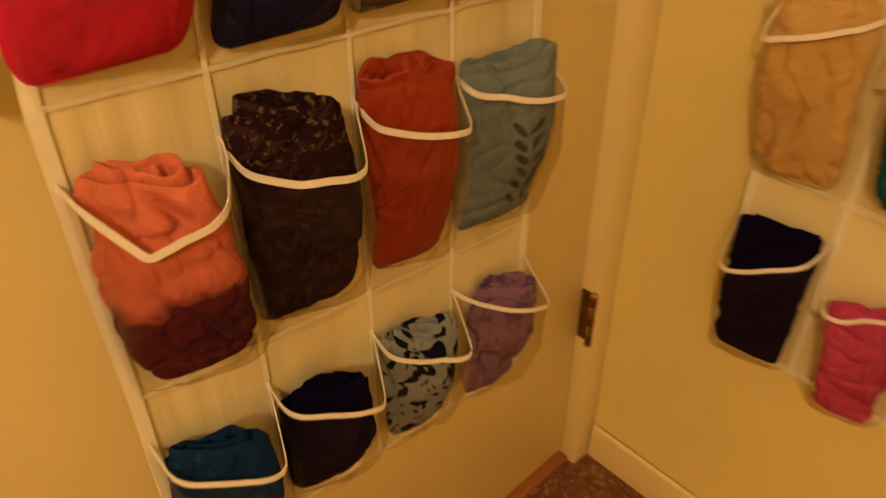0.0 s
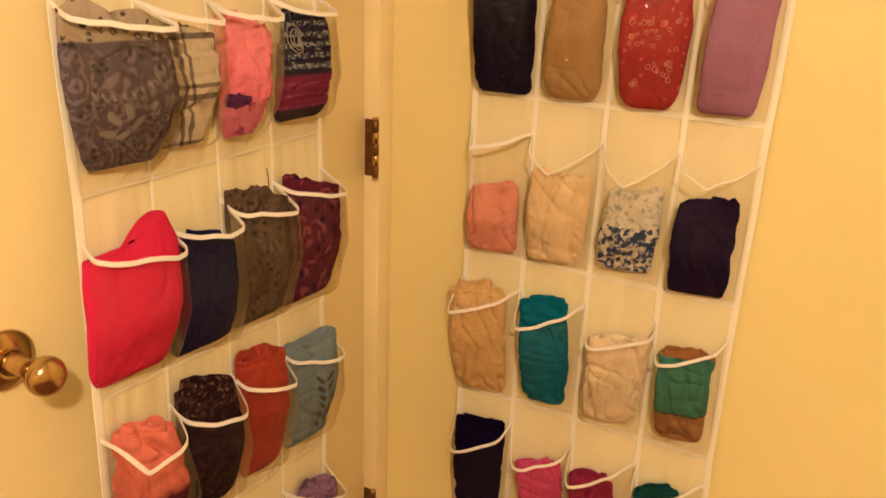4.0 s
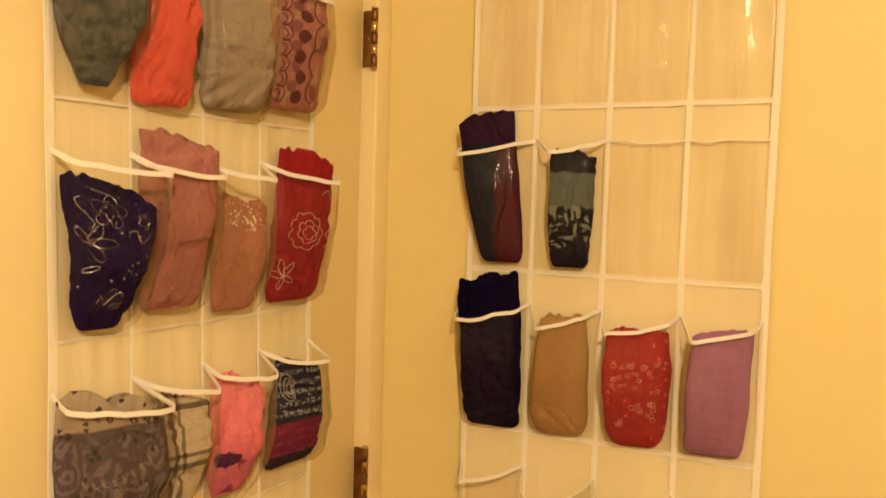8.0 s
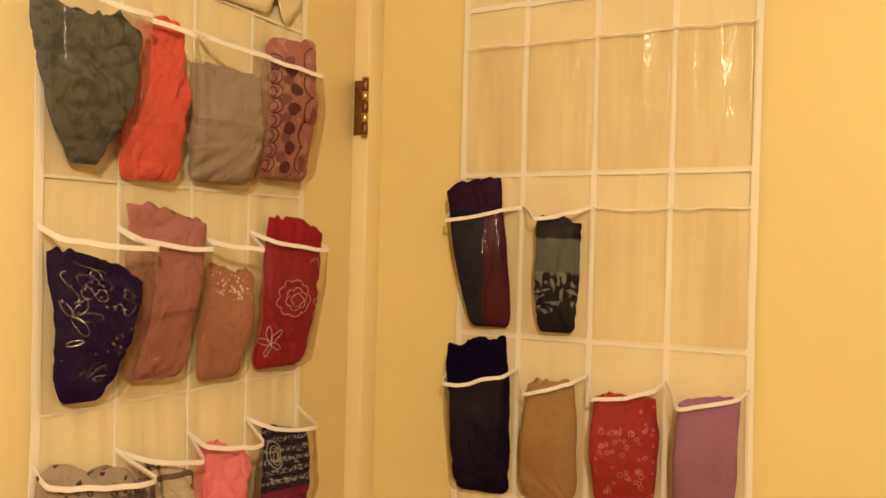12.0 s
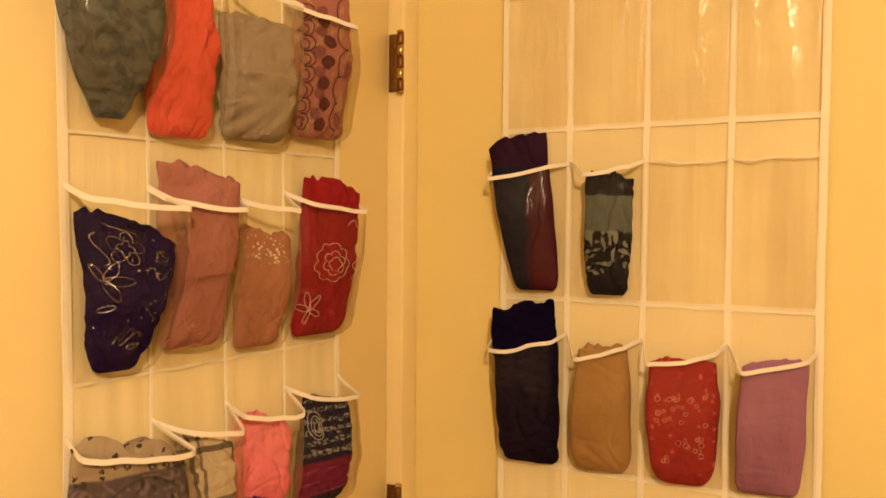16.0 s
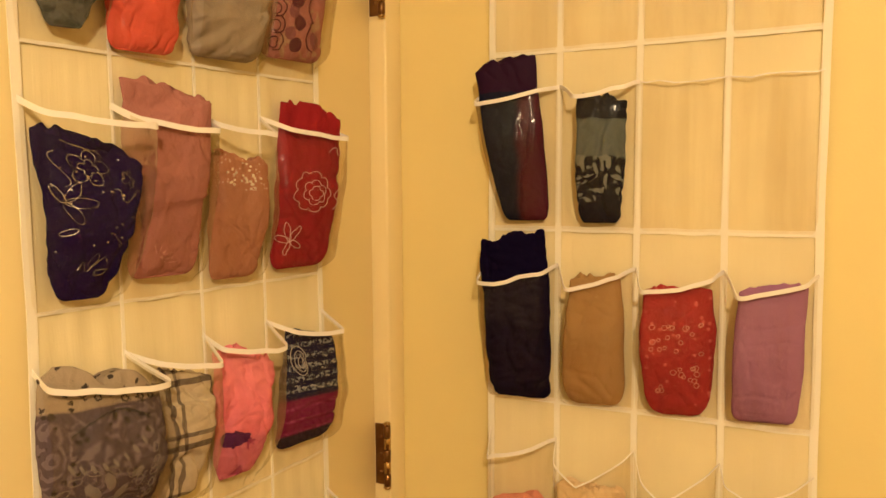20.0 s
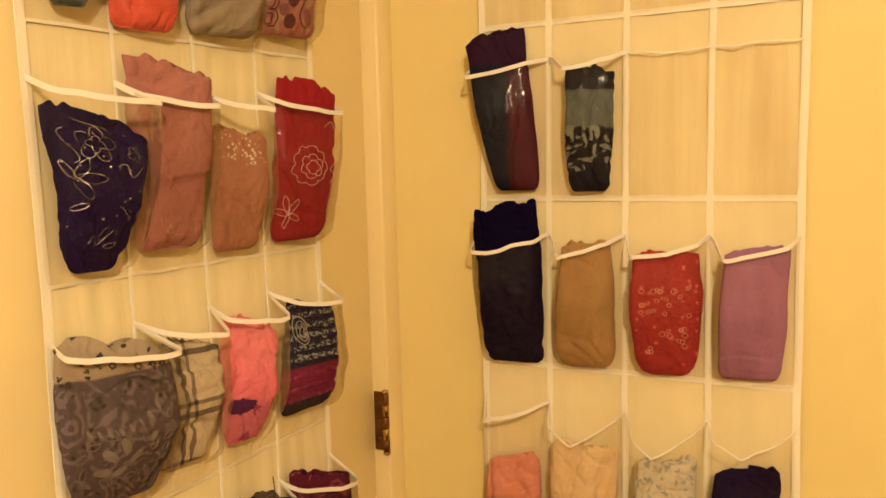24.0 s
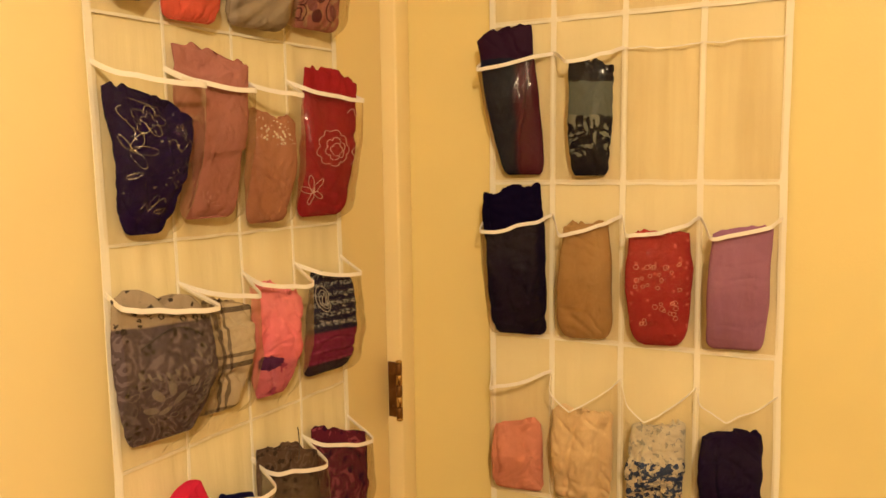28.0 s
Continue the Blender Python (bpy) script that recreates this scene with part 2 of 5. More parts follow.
def carpet_material():
    m, nt, b = tree("brown_flecked_carpet", 0.95)
    vec = add(nt, "TexCoord").outputs["Object"]
    v = add(nt, "TexVoronoi", [("Vector", vec)], Scale=150.0)
    cell = add(nt, "SeparateXYZ", [("Vector", v.outputs["Color"])]).outputs[0]
    tone = ramp(nt, cell, [(0.0, (0.15, 0.055, 0.032)), (0.4, (0.20, 0.080, 0.046)), (0.78, (0.25, 0.105, 0.062)), (0.97, (0.42, 0.23, 0.15))])
    nt.links.new(mix_colour(nt, math_node(nt, "MULTIPLY", noise_of(nt, vec, 14, 3), 0.4), tone, (0.15, 0.065, 0.035)), b.inputs["Base Color"])
    bumped(nt, b, math_node(nt, "ADD", v.outputs["Distance"], noise_of(nt, vec, 420, 2)), 0.8, 0.006)
    return m


def vinyl_material():
    """Thin clear vinyl: light passes, with a faint milky cast and the sharp gloss of smooth plastic."""
    m, nt, b = tree("clear_vinyl")
    vec = add(nt, "TexCoord").outputs["Object"]
    mp = add(nt, "Mapping", [("Vector", vec)])
    mp.inputs["Scale"].default_value = (1.0, 1.0, 0.3)
    ripple = math_node(nt, "ADD", noise_of(nt, mp.outputs[0], 30, 2, 0.4, 0.6), math_node(nt, "MULTIPLY", noise_of(nt, vec, 85, 3), 0.4))
    bump = add(nt, "Bump", [("Height", ripple)], Strength=0.5, Distance=0.003)
    # The upright light and dark banding of slack vinyl is put into its see-through colour.
    tall = add(nt, "Mapping", [("Vector", vec)])
    tall.inputs["Scale"].default_value = (1.0, 1.0, 0.06)
    bands = ramp(nt, noise_of(nt, tall.outputs[0], 42, 3, 0.55, 0.4), [(0.36, (0.905, 0.862, 0.765)), (0.62, (0.975, 0.955, 0.90))])
    clear = add(nt, "BsdfTransparent", [("Color", bands)])
    sharp = add(nt, "BsdfGlossy", [("Normal", bump.outputs[0])], Color=(1, 1, 1, 1), Roughness=0.09)
    hazy = add(nt, "BsdfGlossy", [("Normal", bump.outputs[0])], Color=(1, 1, 1, 1), Roughness=0.40)
    gloss = nt.nodes.new("ShaderNodeMixShader")
    gloss.inputs[0].default_value = 0.45
    nt.links.new(sharp.outputs[0], gloss.inputs[1])
    nt.links.new(hazy.outputs[0], gloss.inputs[2])
    milk = add(nt, "BsdfDiffuse", Color=(0.80, 0.74, 0.78, 1))
    body = nt.nodes.new("ShaderNodeMixShader")
    body.inputs[0].default_value = 0.005
    nt.links.new(clear.outputs[0], body.inputs[1])
    nt.links.new(milk.outputs[0], body.inputs[2])
    out = nt.nodes.new("ShaderNodeMixShader")
    mirror = add(nt, "Fresnel", IOR=1.47).outputs[0]
    nt.links.new(math_node(nt, "MULTIPLY", mirror, 0.31), out.inputs[0])
    nt.links.new(body.outputs[0], out.inputs[1])
    nt.links.new(gloss.outputs[0], out.inputs[2])
    nt.links.new(out.outputs[0], nt.nodes["Material Output"].inputs[0])
    nt.nodes.remove(b)
    return m


CARPET, VINYL = carpet_material(), vinyl_material()


# ---- mesh helpers ----
def mesh_of(name, verts, faces, smooth=True):
    me = bpy.data.meshes.new(name)
    me.from_pydata([tuple(v) for v in verts], [], faces)
    me.polygons.foreach_set("use_smooth", [smooth] * len(me.polygons))
    me.update()
    return me


def quad_mesh(name, verts, quads):
    """A smooth mesh from arrays of points and of quads."""
    me = bpy.data.meshes.new(name)
    quads = np.asarray(quads, dtype=np.int32)
    me.vertices.add(len(verts))
    me.vertices.foreach_set("co", np.asarray(verts, dtype=np.float32).ravel())
    me.loops.add(quads.size)
    me.loops.foreach_set("vertex_index", quads.ravel())
    me.polygons.add(len(quads))
    me.polygons.foreach_set("loop_start", np.arange(0, quads.size, 4, dtype=np.int32))
    me.polygons.foreach_set("use_smooth", np.ones(len(quads), dtype=bool))
    me.update(calc_edges=True)
    return me


def quad_grid(rows, cols, wrap=False):
    r, c = np.meshgrid(np.arange(rows - 1), np.arange(cols if wrap else cols - 1), indexing="ij")
    n = (c + 1) % cols
    return np.stack((r * cols + c, r * cols + n, (r + 1) * cols + n, (r + 1) * cols + c), -1).reshape(-1, 4)


def waves(x, y, z):
    """Smooth gradient noise over arrays of places, about -1 to 1."""
    x, y, z = np.broadcast_arrays(np.asarray(x, float), np.asarray(y, float), np.asarray(z, float))
    cells = [np.floor(c).astype(np.int64) for c in (x, y, z)]
    f = [c - k for c, k in zip((x, y, z), cells)]
    ease = [c * c * c * (c * (c * 6 - 15) + 10) for c in f]
    total = np.zeros(x.shape)
    for i in (0, 1):
        for j in (0, 1):
            for k in (0, 1):
                h = (((cells[0] + i) * 73856093) ^ ((cells[1] + j) * 19349663) ^ ((cells[2] + k) * 83492791)) & 0xFFFFFFFF
                h = ((h ^ (h >> 15)) * 73244475) & 0xFFFFFFFF
                h = ((h ^ (h >> 13)) * 53471161) & 0xFFFFFFFF
                h ^= h >> 16
                g = ((h & 1023) / 511.5 - 1) * (f[0] - i) + (((h >> 10) & 1023) / 511.5 - 1) * (f[1] - j) + (((h >> 20) & 1023) / 511.5 - 1) * (f[2] - k)
                total += g * (ease[0] if i else 1 - ease[0]) * (ease[1] if j else 1 - ease[1]) * (ease[2] if k else 1 - ease[2])
    return total * 1.25


def grooves(x, y, z, turn, scale, stretch, width, seed):
    """Sharp valleys between soft plateaus, drawn out along one direction: 0 on the plateaus, -1 in the valleys."""
    bend, sway = 0.5 * waves(x * scale * 0.6 + seed, y * scale * 0.6, z * scale * 0.6), 0.5 * waves(x * scale * 0.6, y * scale * 0.6 + seed, z * scale * 0.6 + 9.5)
    a, b = x * math.cos(turn) + z * math.sin(turn), z * math.cos(turn) - x * math.sin(turn)
    n = waves(a * scale + bend + seed * 3.7, y * scale * 0.6 + seed, b * scale * stretch + sway)
    return -np.exp(-(n / width) ** 2)


def part(name, me, material, parent=None, label=""):
    """Links a mesh (or bmesh) as one object, in its parent's coordinates."""
    if isinstance(me, bmesh.types.BMesh):
        bm, me = me, bpy.data.meshes.new(name)
        bm.to_mesh(me)
        bm.free()
    me.materials.append(material)
    ob = new(name, me)
    ob.parent = parent
    return tagged(ob, label)


def box(x0, x1, y0, y1, z0, z1, bevel=0.0, segments=2):
    bm = bmesh.new()
    bmesh.ops.create_cube(bm, size=1)
    for v in bm.verts:
        v.co = Vector((x0 + (v.co.x + 0.5) * (x1 - x0), y0 + (v.co.y + 0.5) * (y1 - y0), z0 + (v.co.z + 0.5) * (z1 - z0)))
    if bevel:
        bmesh.ops.bevel(bm, geom=bm.edges[:], offset=bevel, segments=segments, profile=0.5, affect="EDGES")
        for f in bm.faces:
            f.smooth = True
    return bm


def grid_faces(rows, cols, wrap=False):
    """Quads over a grid of points stored row by row; wrap joins the last column to the first."""
    return [(r * cols + c, r * cols + (c + 1) % cols, (r + 1) * cols + (c + 1) % cols, (r + 1) * cols + c)
            for r in range(rows - 1) for c in range(cols if wrap else cols - 1)]


def lathe(profile, turns=32):
    """A turned form round the local y axis, from (radius, y) pairs."""
    verts = [(r * math.cos(2 * math.pi * k / turns), y, r * math.sin(2 * math.pi * k / turns)) for r, y in profile for k in range(turns)]
    faces = [f[::-1] for f in grid_faces(len(profile), turns, True)]
    return mesh_of("turned", verts, faces)


def strip(path, width_dirs, normals, half, thick):
    """A flat tape swept along path; width_dirs and normals give its lie at each point."""
    verts = []
    for p, w, n in zip(path, width_dirs, normals):
        p, w, n = Vector(p), Vector(w).normalized() * half, Vector(n).normalized() * thick
        verts += [p - w - n, p + w - n, p + w + n, p - w + n]
    faces = grid_faces(len(path), 4, True)
    k = len(verts)
    return mesh_of("tape", verts, faces + [(3, 2, 1, 0), (k - 4, k - 3, k - 2, k - 1)], False)


def tube(points, radius, sides=5):
    """A thin thread along points."""
    verts, pts = [], [Vector(p) for p in points]
    for k, p in enumerate(pts):
        way = (pts[min(k + 1, len(pts) - 1)] - pts[max(k - 1, 0)]).normalized()
        a = way.cross(Vector((0, 1, 0.01))).normalized()
        b = way.cross(a)
        verts += [p + radius * (math.cos(q) * a + math.sin(q) * b) for q in (2 * math.pi * j / sides for j in range(sides))]
    return mesh_of("thread", verts, grid_faces(len(pts), sides, True))


# ---- setting ----
# Ceiling, south and west walls are unseen, added to bounce the lamp's light.
ROOM = -3.3
tagged(part("floor", box(ROOM, 0.0, ROOM, 0.10, -0.06, 0.0), CARPET), "brown flecked loop carpet on the room floor", "floor", kind="structure")
tagged(part("ceiling", box(ROOM - 0.1, 0.1, ROOM - 0.1, 0.12, 2.42, 2.52), CEIL), "unseen plain white ceiling, added to close the room and bounce light", "ceiling", kind="structure")
tagged(part("wall_east", box(0.0, 0.12, ROOM - 0.1, 0.12, -0.06, 2.42), WALL), "smooth cream-yellow painted wall that carries a pocket organiser", "wall", kind="structure")
tagged(part("wall_south_unseen", box(ROOM, 0.0, ROOM - 0.1, ROOM, -0.06, 2.42), WALL), "unseen cream wall behind, added to close the room and bounce light", "wall", kind="structure")
tagged(part("wall_west_unseen", box(ROOM - 0.1, ROOM, ROOM - 0.1, 0.12, -0.06, 2.42), WALL), "unseen cream side wall, added to close the room and bounce light", "wall", kind="structure")
wall_n = tagged(new("wall_north"), "cream painted wall round the doorway", "wall", kind="structure")
part("wall_panel", box(ROOM, -0.815, 0.0, 0.12, -0.06, 2.42), WALL, wall_n)
part("wall_panel", box(-0.815, 0.0, 0.0, 0.12, 2.075, 2.42), WALL, wall_n)

casing = tagged(new("door_frame"), "cream painted wooden door frame with narrow casing", "door frame", kind="structure")
HINGE_X, LATCH_X = -0.045, -0.790
KNOB_X, KNOB_Z = -0.722, 0.998
part("hinge_jamb", box(HINGE_X, 0.0, -0.027, 0.12, -0.02, 2.075, 0.004), TRIM, casing)
part("latch_jamb", box(LATCH_X - 0.025, LATCH_X - 0.005, 0.0, 0.12, -0.02, 2.075), TRIM, casing)
part("head_jamb", box(LATCH_X - 0.005, HINGE_X, 0.0, 0.12, 2.05, 2.075), TRIM, casing)
part("door_stop", box(LATCH_X - 0.005, LATCH_X + 0.012, 0.040, 0.052, -0.02, 2.05), TRIM, casing)
part("side_casing", box(LATCH_X - 0.072, LATCH_X - 0.012, -0.016, -0.001, -0.02, 2.11, 0.004), TRIM, casing)
part("head_casing", box(LATCH_X - 0.072, 0.0, -0.014, -0.001, 2.055, 2.115, 0.004), TRIM, casing)
# Unseen panel added behind the leaf, so the door gap stays dark.
part("unseen_backing", box(LATCH_X - 0.025, HINGE_X, 0.125, 0.14, -0.02, 2.075), TRIM, casing)
tagged(part("threshold", box(LATCH_X - 0.005, HINGE_X, -0.013, 0.10, -0.01, 0.009, 0.003), THRESHOLD), "reddish-brown stained wooden threshold under the door", "threshold", kind="structure")

base = tagged(new("baseboard"), "cream painted baseboard along the wall foot", "baseboard", kind="structure")
part("board", box(-0.011, -0.0005, ROOM, -0.028, -0.02, 0.078, 0.007, 4), TRIM, base)
part("board", box(ROOM, LATCH_X - 0.073, -0.011, -0.0005, -0.02, 0.078, 0.007, 4), TRIM, base)

# ---- door with knob and hinges ----
door = tagged(new("door_1"), "cream painted flush door, closed, with a brass knob and three hinges", "door", kind="structure")
part("door_leaf", box(LATCH_X, HINGE_X - 0.003, 0.0, 0.036, 0.022, 2.045, 0.0015), DOOR, door)
knob = part("knob", lathe([(0.0000, -0.0770), (0.0056, -0.0768), (0.0118, -0.0752), (0.0169, -0.0718), (0.0199, -0.0667), (0.0205, -0.0615), (0.0193, -0.0559), (0.0158, -0.0507), (0.0118, -0.0473), (0.0102, -0.0430), (0.0098, -0.0344), (0.0105, -0.0241), (0.0120, -0.0155), (0.0132, -0.0095)], 44), BRASS, door, "round polished brass knob")
knob.location = (KNOB_X, 0, KNOB_Z)
rose = part("rosette", lathe([(0.0136, -0.0125), (0.0165, -0.0130), (0.0215, -0.0115), (0.0270, -0.0075), (0.0295, -0.0060), (0.0318, -0.0045), (0.0325, -0.002), (0.0325, 0.0)], 44), BRASS, knob, "domed brass rosette")


def hinge(z0, z1):
    """A butt hinge: the leaf let into the jamb, five knuckles and a ball-tipped pin."""
    leaf = part("hinge", box(HINGE_X - 0.0025, HINGE_X + 0.002, -0.0215, -0.0005, z0, z1, 0.0006), BRONZE, door, "dulled brass butt hinge")
    step = (z1 - z0) / 5
    for k in range(5):
        a, b = z0 + k * step + 0.0006, z0 + (k + 1) * step - 0.0006
        ring = [(0.0, a), (0.0050, a), (0.0056, a + 0.0008), (0.0056, b - 0.0008), (0.0050, b), (0.0, b)]
        verts = [(r * math.cos(2 * math.pi * j / 16), r * math.sin(2 * math.pi * j / 16), z) for r, z in ring for j in range(16)]
        # Brighter brass on alternate knuckles puts the barrel's highlight into their colour.
        kn = part("knuckle", mesh_of("knuckle", verts, grid_faces(6, 16, True)), BRASS if k % 2 else BRONZE, leaf)
        kn.location = (HINGE_X - 0.0045, -0.0235, 0)
    for tip, sign in ((z1, 1), (z0, -1)):
        ring = [(0.0042, 0.0), (0.0058, 0.001), (0.0060, 0.003), (0.0042, 0.0048), (0.0, 0.0055)]
        verts = [(r * math.cos(2 * math.pi * j / 16), r * math.sin(2 * math.pi * j / 16), tip + sign * h) for r, h in ring for j in range(16)]
        pin = part("pin_tip", mesh_of("pin_tip", verts, grid_faces(5, 16, True)), BRASS, leaf)
        pin.location = (HINGE_X - 0.0045, -0.0235, 0)
    for z in (0.2, 0.5, 0.8):
        slot = part("screw", lathe([(0.0, -0.0008), (0.0026, -0.0006), (0.0032, 0.0)], 12), BRONZE, leaf)
        slot.location, slot.rotation_euler = (HINGE_X - 0.0025, -0.010, z0 + z * (z1 - z0)), (0, 0, -math.pi / 2)


for low, high in ((0.297, 0.390), (1.038, 1.135), (1.760, 1.850)):
    hinge(low, high)


# ---- the two hanging organisers ----
class Sheet:
    """The back sheet of an organiser: x along the wall, d out from it, by seam lines from the top hem (line 0) down to the bottom hem (line 7).
    Each line: z, x and d at its left end, then at its right end."""

    def __init__(self, turn, columns, lines):
        self.turn, self.columns, self.lines = turn, columns, lines
        self.matrix = pose(0, 0, 0, 0, 0, turn)

    def at(self, c, line):
        """The place (x, d, z) at column c (0 to 4) and seam line, both with fractions."""
        i = min(max(int(line), 0), len(self.lines) - 2)
        f, (za, xa, da, zb, xb, db), (zc, xc, dc, ze, xe, de) = line - i, self.lines[i], self.lines[i + 1]
        j = min(max(int(c), 0), 3)
        s = self.columns[j] + (self.columns[j + 1] - self.columns[j]) * (c - j)
        mix = lambda p, q, t: p + (q - p) * t
        return Vector((mix(mix(xa, xb, s), mix(xc, xe, s), f), mix(mix(da, db, s), mix(dc, de, s), f), mix(mix(za, zb, s), mix(zc, ze, s), f)))

    def depth(self, x, z):
        """How far the sheet hangs off the wall at a place."""
        best = min((abs(self.at(2, k / 8).z - z), k / 8) for k in range(8 * (len(self.lines) - 1) + 1))[1]
        a, b = self.at(0, best), self.at(4, best)
        return a.y + (b.y - a.y) * min(1, max(0, (x - a.x) / (b.x - a.x)))

    def local(self, p):
        return Vector((p[0], -p[1], p[2]))


LEFT = Sheet(0, (0.0, 0.23, 0.487, 0.733, 1.0), (
    (2.06, -0.630, 0.006, 2.06, -0.198, 0.006), (1.885, -0.628, 0.008, 1.888, -0.198, 0.008), (1.637, -0.626, 0.010, 1.645, -0.198, 0.010),
    (1.394, -0.624, 0.012, 1.388, -0.198, 0.010), (1.155, -0.642, 0.035, 1.143, -0.202, 0.018), (0.945, -0.674, 0.066, 0.880, -0.214, 0.025),
    (0.712, -0.678, 0.062, 0.612, -0.214, 0.024), (0.470, -0.680, 0.052, 0.372, -0.214, 0.020)))
RIGHT = Sheet(-90, (0.0, 0.235, 0.490, 0.747, 1.0), (
    (2.06, 0.187, 0.005, 2.06, 0.624, 0.005), (1.955, 0.187, 0.006, 1.955, 0.624, 0.006), (1.692, 0.187, 0.008, 1.692, 0.622, 0.008),
    (1.444, 0.185, 0.008, 1.444, 0.621, 0.008), (1.197, 0.184, 0.009, 1.197, 0.622, 0.008), (0.932, 0.184, 0.010, 0.930, 0.623, 0.009),
    (0.668, 0.186, 0.012, 0.663, 0.626, 0.010), (0.421, 0.186, 0.014, 0.425, 0.640, 0.012)))
LEFT.top, RIGHT.top = (1.885, 1.84), (1.955, 1.892)


def power(v, e):
    return np.copysign(np.abs(v) ** e, v)


class Scarf:
    """The shape of one rolled or folded scarf: a soft rounded block between its foot and its top, both given along the wall and in height.
    grain: the lie of its folds, in radians from upright; edges: (x, z, turn, height) of layer edges on its front; ruffle: how far its top is frilled."""

    def __init__(self, sheet, xt, wt, zt, tilt, xb, wb, zb, thick, kind="roll", rough=1.0, seed=0, square=0.72, floor_round=0.12, boxy=0.72, slant=None,
                 grain=None, edges=(), ruffle=1.0, creased=1.0, belly=0.06):
        self.boxy = boxy
        self.slant = (0.20 if sheet is LEFT else -0.15) if slant is None else slant
        self.thin = 0.50
        self.sheet, self.xt, self.wt, self.zt, self.tilt, self.xb, self.wb, self.zb, self.thick = sheet, xt, wt, zt, tilt, xb, wb, zb, thick
        self.kind, self.rough, self.seed, self.square, self.floor_round = kind, rough, seed, square, floor_round
        self.grain = random.Random(seed).uniform(-0.9, 0.9) if grain is None else grain
        self.edges, self.ruffle, self.creased, self.belly = edges, ruffle, creased, belly
        self.foot = Vector((xb, sheet.depth(xb, zb + 0.02) + 0.004 + thick / 2, zb))
        self.lean = sheet.depth(xt, zt) - sheet.depth(xb, zb + 0.02)

    def half(self, v):
        return (self.wb + (self.wt - self.wb) * v) * (1 + self.belly * np.sin(math.pi * v)) * 0.5

    def deep(self, v):
        return self.thick * 0.5 * (0.55 + 0.45 * np.minimum(1.0, v / 0.55)) * (1 - 0.55 * np.maximum(0.0, v - 0.5))

    def relief(self, x, y, z):
        """How far the cloth stands out from the plain form: lumps, pressed creases at two scales and the edges of layers."""
        s = self.seed * 1.37
        out = 0.0026 * waves(x * 24 + s, y * 20, z * 19) + 0.0010 * waves(x * 62, y * 40 + s, z * 55)
        where = 0.45 + 0.9 * np.clip(0.5 + waves(x * 13, s, z * 11), 0, 1)
        near_foot = 1 + 0.8 * np.exp(-(z / 0.035) ** 2)
        out = out + self.creased * (0.0044 * grooves(x, y, z, self.grain, 16, 0.26, 0.085, s) + 0.0022 * grooves(x, y, z, self.grain + 0.8, 36, 0.22, 0.12, s + 5) * near_foot) * where
        out = out + self.creased * 0.0011 * grooves(x, y, z, self.grain - 0.6, 74, 0.22, 0.2, s + 11) * near_foot
        out = out * self.rough
        for ex, ez, turn, rise in self.edges:
            off = (z - ez) * math.cos(turn) - (x - ex) * math.sin(turn) + 0.006 * waves(x * 38 + ex * 50, ez * 31, z * 38 + s)
            out = out + rise * np.where(off > 0, 0.0, np.exp(off / 0.035)) * np.clip(-off / 0.0016, 0, 1)
        return out

    def ring(self, v, q, inset=1.0):
        """The places at height shares v and angles q, in the scarf's own coordinates (x along, y towards the wall, z up)."""
        v, q = np.broadcast_arrays(np.asarray(v, float), np.asarray(q, float))
        s, sign = self.seed, math.copysign(1, self.slant)
        close = np.where(v > self.floor_round, 1.0, np.sqrt(np.maximum(0.0, 1 - np.abs(1 - v / self.floor_round) ** 2.4)))
        cx, cz = power(np.cos(q), self.square), power(np.sin(q), self.square)
        w = self.half(v) * (1 + 0.085 * self.rough * waves(v * 3.2 + s, np.sign(cx) * 5.0 + s * 1.7, 0.5) * np.abs(cx))
        mid = (self.xt - self.xb) * v
        x = mid + w * cx * (self.boxy + (1 - self.boxy) * close) * inset
        t = self.deep(v)
        y = self.thick * 0.5 - (t + t * cz * close * inset) * (1 - self.thin * (0.5 - 0.5 * cx * sign)) - self.lean * v
        y = y - abs(self.slant) * (0.35 + 0.65 * v) * (w + sign * (x - mid))
        z = (self.zt - self.zb) * v + self.tilt * v * (x - mid) / max(self.wt, 0.02)
        out = self.relief(x, y, z) * (0.25 + 0.75 * close)
        frill = self.ruffle * self.rough * (0.0075 * waves(x * 27 + s * 3.7, s * 1.7, cz * 0.7) + 0.0016 * waves(x * 85 + s, s, cz)) * v ** 8
        return np.stack((x + (out * 0.6 + 0.0012) * cx, y - out * cz * 1.3, z + frill), -1)

    def mesh(self, rows=84, caps=30):
        front, back = np.linspace(-0.12, math.pi + 0.12, 108, endpoint=False), np.linspace(math.pi + 0.12, 2 * math.pi - 0.12, 24, endpoint=False)
        q = np.concatenate((front, back))
        v = np.linspace(0, 1, rows) ** 0.9
        body = self.ring(v[:, None], q[None, :])
        inset = 1 - np.arange(1, caps) / (caps - 1)
        top = self.ring(np.ones((caps - 1, 1)), q[None, :], np.maximum(inset, 0.02)[:, None])
        x, y, s = top[..., 0], top[..., 1], self.seed
        inset = np.broadcast_to(inset[:, None], x.shape)
        inner = np.minimum(1.0, 4 * (1 - inset))
        lump = waves(x * 24 + s, y * 30, s * 1.3)
        if self.kind == "roll":
            turn = (2.6 * inset + q / (2 * math.pi) + 0.3 * s + 0.22 * waves(x * 34, y * 34, s * 0.7)) % 1.0
